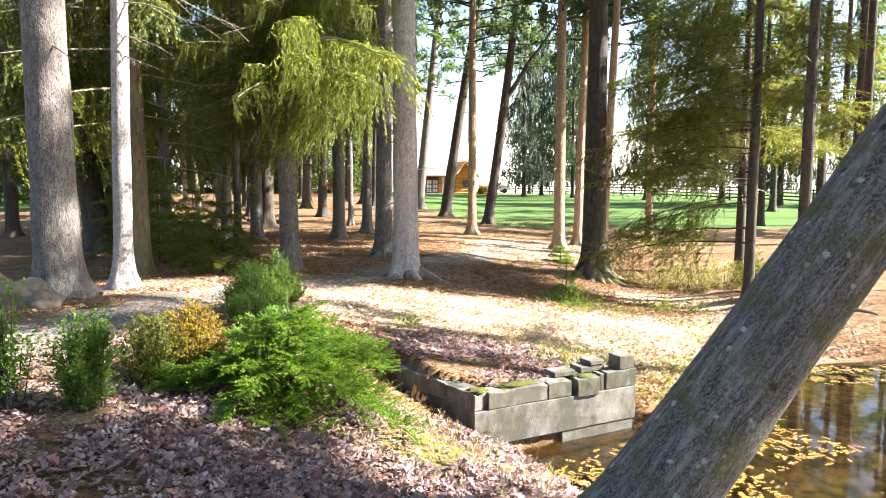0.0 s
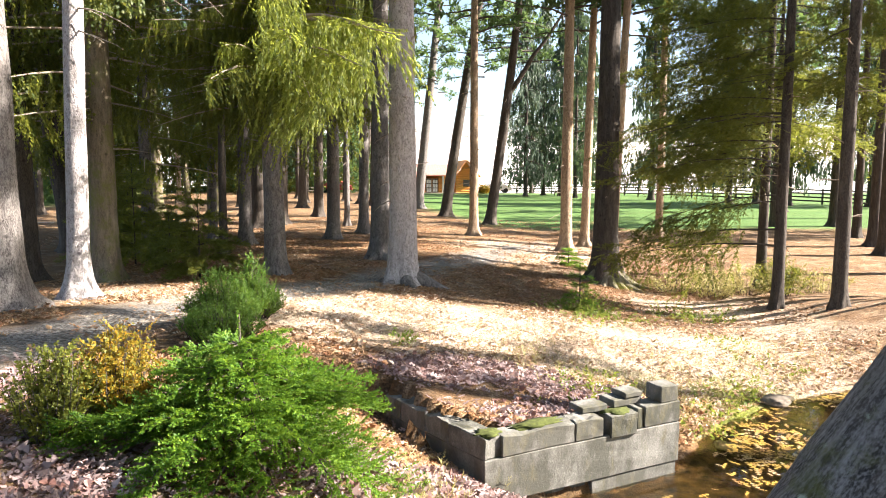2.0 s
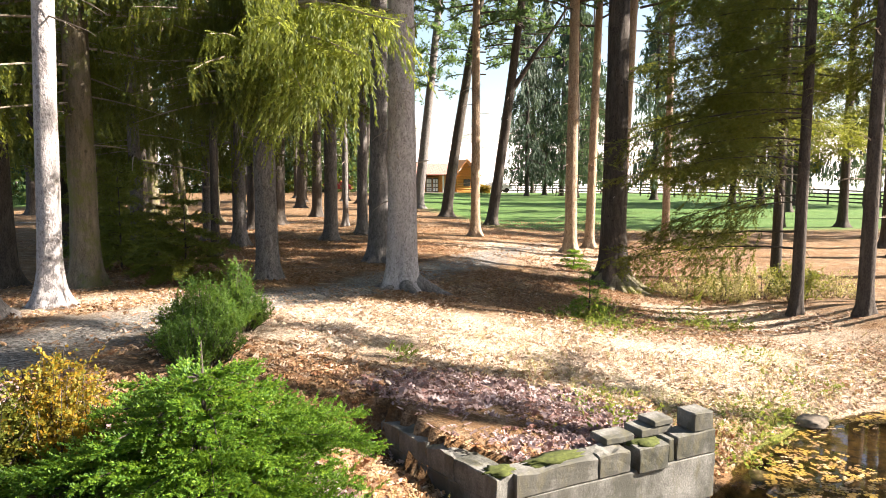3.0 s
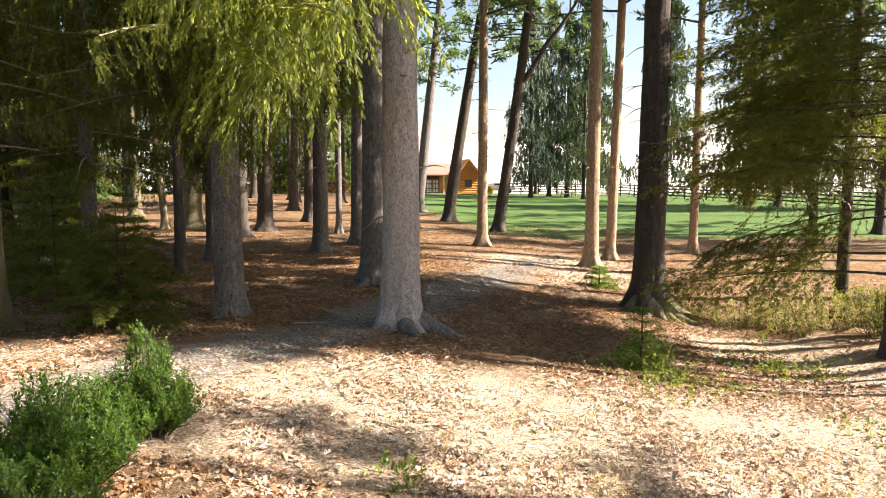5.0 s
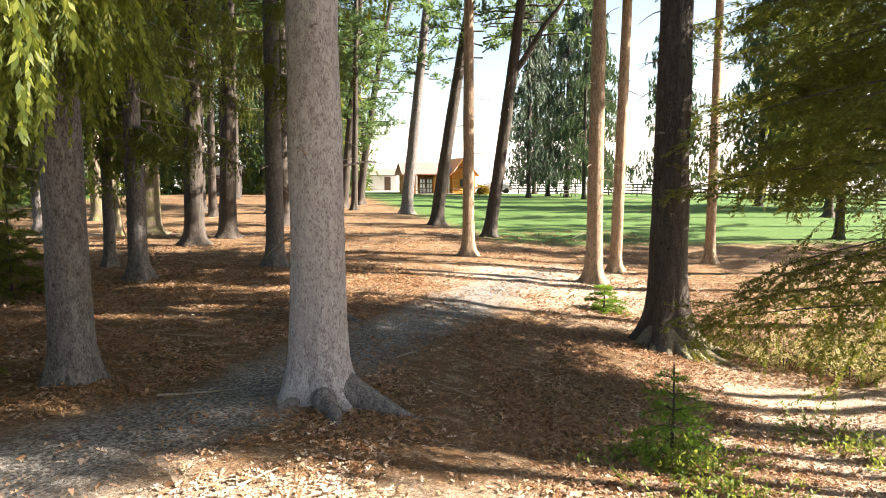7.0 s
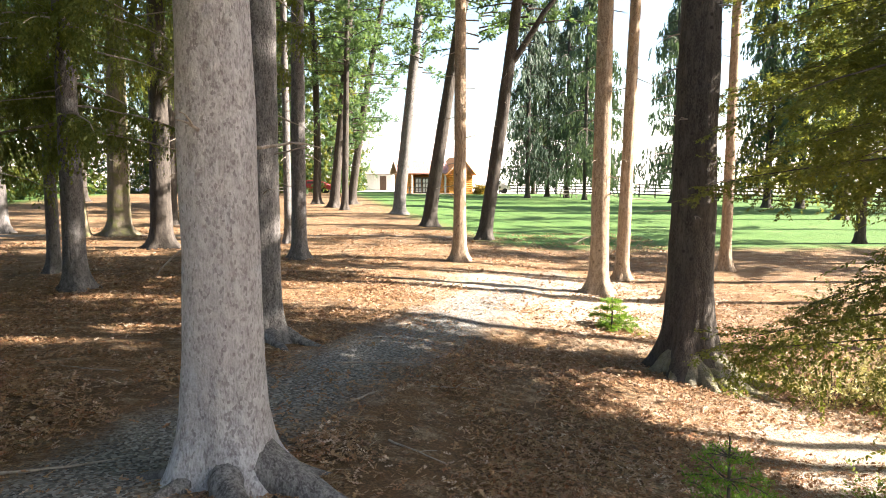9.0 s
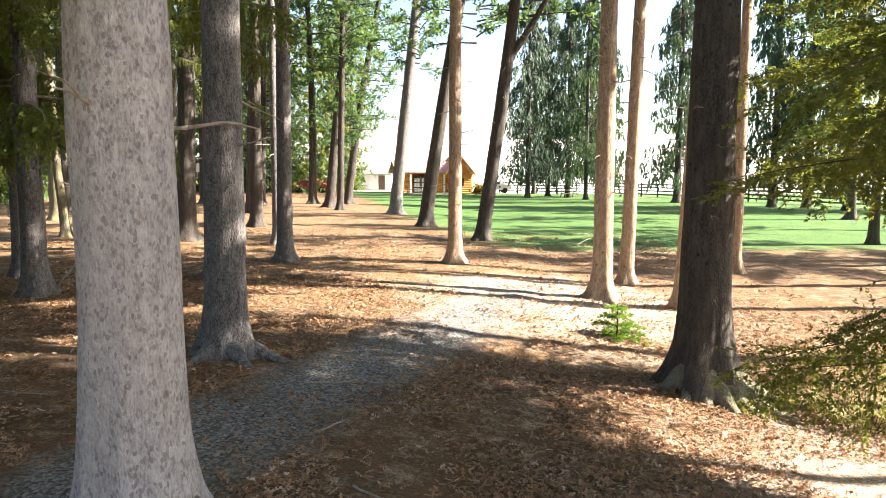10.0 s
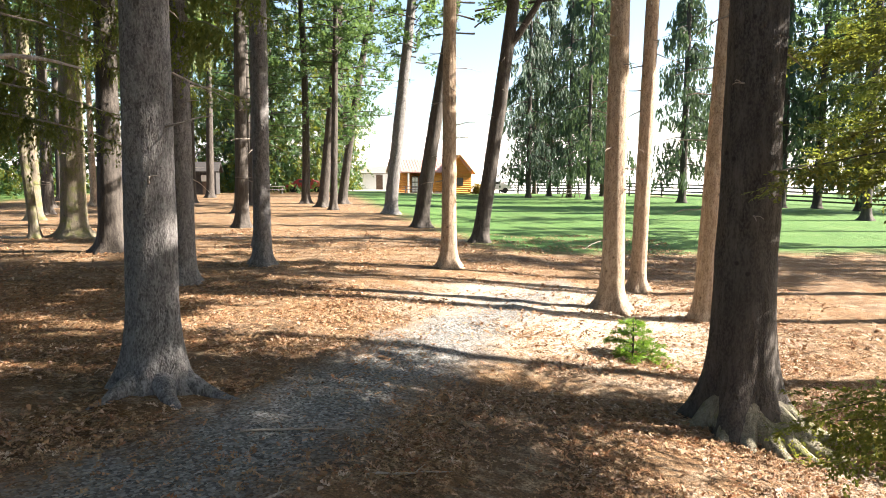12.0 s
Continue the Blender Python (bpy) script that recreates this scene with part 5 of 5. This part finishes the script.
shed(-7.6, 104.0, 3.6, 3.0, 2.0, 0, STUCCO, GREY_WOOD, "low white house beyond the lawn", "house")


def car(x, y, turn, mat, label):
    ob = thing("car", x, y, float(ground_z(x, y)), label, "car", "parked cars", turn)
    bm = bmesh.new()
    outline = [(-2.1, 0.35), (-2.15, 0.75), (-1.5, 0.92), (-0.8, 1.42), (0.75, 1.45), (1.5, 0.98), (2.1, 0.85), (2.15, 0.4)]
    left = [bm.verts.new((x0, -0.85 + 0.12 * (z0 > 1.2), z0)) for x0, z0 in outline]
    right = [bm.verts.new((x0, 0.85 - 0.12 * (z0 > 1.2), z0)) for x0, z0 in outline]
    bm.faces.new(left), bm.faces.new(right[::-1])
    for i in range(8):
        bm.faces.new((left[i - 1], left[i], right[i], right[i - 1]))
    bmesh.ops.bevel(bm, geom=bm.edges[:], offset=0.05, segments=2, affect="EDGES")
    part("body", bm, mat, ob)
    for s in (-1, 1):
        for x0 in (-1.3, 1.3):
            bm = bmesh.new()
            bmesh.ops.create_cone(bm, segments=20, radius1=0.32, radius2=0.32, depth=0.22, cap_ends=True)
            w = part("wheel", bm, RUBBER, ob)
            w.matrix_basis = pose(x0, s * 0.78, 0.32, 90, 0, 0)
        part("side_window", box(bmesh.new(), 0, s * 0.80, 1.15, 1.3, 0.03, 0.34, 0.01), GLASS, ob)


car(7.2, 96.5, 5, CAR_PAINT, "silver car parked beyond the lawn")
car(-13.6, 88.0, 0, RED_PAINT, "dull red car parked beyond the pines")
car(-21.5, 95.0, 10, CAR_PAINT, "silver car parked beyond the pines")
for _i, (_x, _y) in enumerate(((4.6, 86.5), (5.3, 86.8))):
    shrub(_x, _y, 1.3, 0.8, 340 + _i, LEAF_GOLD, "yellow autumn shrub beside the cabin", stems=26, leaf=0.16, width=0.06, dense=18)

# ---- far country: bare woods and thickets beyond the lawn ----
# bark colour lifted far towards white to imitate distance haze
FAR_WOOD_HAZED = plain("haze_pale_bare_woods", (0.62, 0.55, 0.52), 0.95, 0.2, 0.5)
_rng = np.random.default_rng(77)
_lines = []
for _k in range(1500):
    _x, _y = _rng.uniform(-320, 380), _rng.uniform(330, 460)
    _h = _rng.uniform(6, 13)
    _b = np.array([_x, _y, float(ground_z(_x, _y))])
    _lines.append((np.stack([_b, _b + [_rng.normal(0, 0.3), 0, _h * 0.6], _b + [_rng.normal(0, 0.8), 0, _h]]), [0.1, 0.06, 0.02]))
    for _q in range(12):
        _c = _b + [0, 0, _h * _rng.uniform(0.2, 0.9)]
        _lines.append((np.stack([_c, _c + [_rng.normal(0, 1.5), _rng.normal(0, 1), _rng.uniform(0.6, 2.2)]]), [0.04, 0.012]))
tagged(new("far_woods", quick_mesh("far_woods", *tubes(_lines, 4), [FAR_WOOD_HAZED])), "bare woods on the horizon with haze in their pale colour", "woods", kind="stuff")

for _seed, _mat, _n in ((78, NEEDLE_PINE, 7500), (79, NEEDLE_HEMLOCK_SHADE, 5500)):
    _rng = np.random.default_rng(_seed)
    _s, _e = [], []
    for _k in range(_n):
        _x = _rng.uniform(-66, -9.0)
        _y = _rng.uniform(84, 108) if _x > -34 else _rng.uniform(58, 100)
        _p = np.array([_x, _y, float(ground_z(_x, _y)) + 0.5 + 20 * _rng.random() ** 1.5])
        _s.append(_p), _e.append(_p + _rng.normal(0, 0.6, 3) - [0, 0, 0.5])
    tagged(new("far_evergreens", quick_mesh("far_evergreens", *leaflets(_rng, _s, _e, 18, 0.5, 0.1, 0.8, 0.0, 0.2), [_mat], smooth=False)), "evergreen thicket behind the grove", "woods", kind="stuff")

# ---- fallen leaves ----
def leaf_carpet(name, rng, xs, ys, zs, size, mat, label, category="leaves", lift=0.5):
    n = len(xs)
    a, s = rng.random(n) * 6.283, size * (0.6 + 0.7 * rng.random(n))
    tilt, roll = rng.normal(0, 0.5, n) * lift, rng.normal(0, 0.5, n) * lift
    curl = rng.normal(0.07, 0.16, n) * min(1, lift * 2)
    shape = np.array([(-0.55, 0, 0), (-0.28, 0.2, 0.8), (-0.18, 0, -0.1), (-0.3, -0.19, 0.8), (0.02, 0.3, 1), (0.14, 0, -0.1), (0.05, -0.28, 1), (0.36, 0.19, 0.7), (0.55, 0, 0.4), (0.34, -0.2, 0.7)])
    quads = np.array([(0, 3, 2, 1), (2, 6, 5, 4), (5, 9, 8, 7)])
    V = np.zeros((n, 10, 3))
    c, d = np.cos(a)[:, None], np.sin(a)[:, None]
    lx, ly = shape[None, :, 0] * s[:, None], shape[None, :, 1] * s[:, None]
    V[..., 0] = xs[:, None] + lx * c - ly * d
    V[..., 1] = ys[:, None] + lx * d + ly * c
    V[..., 2] = zs[:, None] + lx * tilt[:, None] + ly * roll[:, None] + shape[None, :, 2] * curl[:, None] * s[:, None] + 0.012
    Q = (np.arange(n)[:, None, None] * 10 + quads[None]).reshape(-1, 4)
    return tagged(new(name, quick_mesh(name, V.reshape(-1, 3), Q, [mat], smooth=False)), label, category, kind="stuff")


_rng = np.random.default_rng(90)
_x, _y = _rng.uniform(-9, 9, 390000), 1.8 + 27 * _rng.random(390000) ** 1.25
_d = path_distance(_x, _y)
_p = 0.46 + 0.3 * np.exp(-((_x - 1.0) / 4.5) ** 4 - ((_y - 11.6) / 2.2) ** 4) + 0.55 * np.exp(-((_y - 4.5) / 2.6) ** 2) + 1.3 * np.exp(-((_x - 0.9) / 1.7) ** 2 - ((_y - 8.9) / 1.2) ** 2) + 1.0 * np.exp(-((_x - 2.8) / 1.8) ** 2 - ((_y - 18.3) / 3.6) ** 2) + 0.3 * soft_step((_y - 16) / 1.0) - 0.4 * np.exp(-((_x - 6.6) / 1.8) ** 2 - ((_y - 17) / 2.6) ** 2) - 0.75 * np.exp(-((_x - 3.4) / 2.6) ** 2 - ((_y - 27) / 2.6) ** 2)
_clump = np.array([noise.noise((a * 0.8, b * 0.8, 5.0)) for a, b in zip(_x, _y)])
_p = _p * np.clip(0.75 + 1.9 * _clump, 0.1, 3) * np.where(_d < 0.8, 0.15, 1.0) * np.where(pond_inside(_x, _y) > -0.12, 0.0, 1.0) * np.clip((9 - np.abs(_x)) / 2.5, 0, 1) * np.clip((_y - 1.7) / 1.6, 0, 1)
_keep = _rng.random(len(_x)) < _p
_x, _y = _x[_keep], _y[_keep]
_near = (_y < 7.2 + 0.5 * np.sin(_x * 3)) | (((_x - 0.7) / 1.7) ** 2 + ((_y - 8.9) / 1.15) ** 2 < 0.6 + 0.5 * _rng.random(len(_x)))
_pale = ~_near & (_rng.random(len(_x)) < np.exp(-((_x - 1.0) / 5.5) ** 4 - ((_y - 12.0) / 2.5) ** 4))
_rest = ~_near & ~_pale
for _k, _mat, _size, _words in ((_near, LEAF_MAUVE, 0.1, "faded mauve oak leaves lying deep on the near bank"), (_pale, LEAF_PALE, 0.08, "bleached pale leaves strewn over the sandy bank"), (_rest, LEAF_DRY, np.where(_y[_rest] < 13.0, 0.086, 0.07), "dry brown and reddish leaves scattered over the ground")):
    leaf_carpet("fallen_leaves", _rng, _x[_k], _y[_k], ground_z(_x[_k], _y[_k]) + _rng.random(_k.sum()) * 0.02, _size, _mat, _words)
_x, _y = _rng.uniform(0.8, 9.7, 30000), _rng.uniform(-5.0, 11.6, 30000)
_in = pond_inside(_x, _y)
_cl = np.array([noise.noise((a * 0.7, b * 0.7, 9.0)) for a, b in zip(_x, _y)])
_keep = (_in > 0.02) & (_rng.random(30000) < 0.3 + 2.2 * _cl)
_x, _y = _x[_keep], _y[_keep]
_fx, _fy = _rng.uniform(-16, 10, 42000), _rng.uniform(24, 44, 42000)
_fc = np.array([noise.noise((a * 0.5, b * 0.8, 15.0)) for a, b in zip(_fx, _fy)])
_fk = _rng.random(42000) < np.clip(0.45 + 1.6 * _fc, 0.05, 1)
_fx, _fy = _fx[_fk], _fy[_fk]
leaf_carpet("fallen_leaves", _rng, _fx, _fy, ground_z(_fx, _fy) + 0.01, 0.1, LEAF_DRY, "dry brown leaves scattered under the pines")
leaf_carpet("floating_leaves", _rng, _x, _y, np.full(len(_x), WATER_Z - 0.004), 0.105, LEAF_FLOAT, "yellow and brown leaves floating on the pond", lift=0.06)

# dry grass on the bank
_rng = np.random.default_rng(91)
_s, _e = [], []
for _cx, _cy, _n, _sp in ((3.4, 10.1, 260, 0.55), (4.4, 11.2, 260, 0.7), (0.2, 11.0, 160, 0.7), (1.6, 12.0, 180, 0.9), (-0.3, 6.2, 220, 0.6), (0.5, 5.4, 200, 0.5), (2.2, 9.9, 140, 0.5), (5.6, 12.6, 180, 0.8), (1.2, 10.3, 130, 0.4)):
    for _k in range(_n):
        _x, _y = _rng.normal(_cx, _sp), _rng.normal(_cy, _sp)
        if pond_inside(_x, _y) > -0.03:
            continue
        _b = np.array([_x, _y, float(ground_z(_x, _y))])
        _s.append(_b), _e.append(_b + _rng.normal(0, 0.05, 3) + [0, 0, 0.07])
tagged(new("dry_grass", quick_mesh("dry_grass", *leaflets(_rng, _s, _e, 60, 0.09, 0.003, 0.5, 0.0), [GRASS_DRY], smooth=False)), "thin dry grass tufts on the sandy bank", "grass", kind="stuff")


# ---- sticks and surface roots ----
def stick(x, y, length, turn, thick, seed):
    rng = np.random.default_rng(seed)
    line = bent((0, 0, 0), np.array([1.0, 0, 0]), length, 0.02, 0.02, 8, rng, 0.12)
    a = radians(turn)
    for p in line:
        p[2] = float(ground_z(x + p[0] * math.cos(a) - p[1] * math.sin(a), y + p[0] * math.sin(a) + p[1] * math.cos(a))) - float(ground_z(x, y)) + 0.02
    ob = new("stick", quick_mesh("stick", *tubes([(line, np.linspace(thick, thick * 0.4, 8)), (bent(line[4], np.array([0.7, 0.6, 0]), length * 0.3, 0, 0, 4, rng, 0.1), np.linspace(thick * 0.5, thick * 0.2, 4))], 6), [TWIG]))
    ob.matrix_basis = pose(x, y, float(ground_z(x, y)), 0, 0, turn)
    return tagged(ob, "fallen dead stick on needle litter", "stick", "fallen sticks")


for _i, (_x, _y, _L, _t, _th) in enumerate(((-1.5, 13.4, 1.1, 62, 0.022), (-0.75, 13.7, 0.5, 40, 0.014), (-2.6, 16.0, 0.9, 30, 0.014), (-0.6, 19.9, 0.9, 15, 0.014), (-0.2, 18.4, 0.7, 60, 0.014), (0.6, 19.3, 0.8, 30, 0.012), (-0.9, 11.6, 0.25, -20, 0.02), (-3.0, 19.0, 0.8, 170, 0.012), (0.3, 17.4, 0.6, -30, 0.012))):
    stick(_x, _y, _L, _t, _th, 400 + _i)


def root(owner, az, length, thick, seed, mat, r0, lift=0.16):
    rng = np.random.default_rng(seed)
    a = radians(az)
    line = bent((r0 * math.cos(a), r0 * math.sin(a), 0.14), np.array([math.cos(a), math.sin(a), 0]), length, 0, 0, 9, rng, 0.14)
    ox, oy, oz = owner.matrix_basis.translation
    f = np.linspace(0, 1, 9)
    for k, p in enumerate(line):
        p[2] = float(ground_z(ox + p[0], oy + p[1])) - oz + lift * (1 - f[k]) ** 2.2 - 0.02 - 0.06 * f[k]
    child("root", quick_mesh("root", *tubes([(line, thick * (1 + 1.5 * (1 - f) ** 2) * (1 - 0.75 * f))], 12), [mat]), owner)


for _az, _L, _th in ((-66, 1.3, 0.085), (-14, 1.6, 0.11), (-122, 0.9, 0.06), (200, 0.9, 0.06), (14, 1.1, 0.07)):
    root(main_tree, _az, _L, _th, 500 + _az, BARK, 0.16)
for _az, _L, _th in ((-84, 1.1, 0.11), (-66, 1.3, 0.1), (-50, 1.5, 0.12), (-34, 1.3, 0.1), (-18, 1.6, 0.13), (-4, 1.2, 0.1), (-104, 0.8, 0.12), (-130, 0.9, 0.12), (200, 0.8, 0.1)):
    root(big_right, _az, _L, _th, 520 + _az, BARK_ROOT, 0.3, 0.2)
for _az, _L, _th in ((-55, 1.1, 0.07), (-115, 0.9, 0.08), (-10, 1.2, 0.07)):
    root(second_tree, _az, _L, _th, 540 + _az, BARK, 0.16)
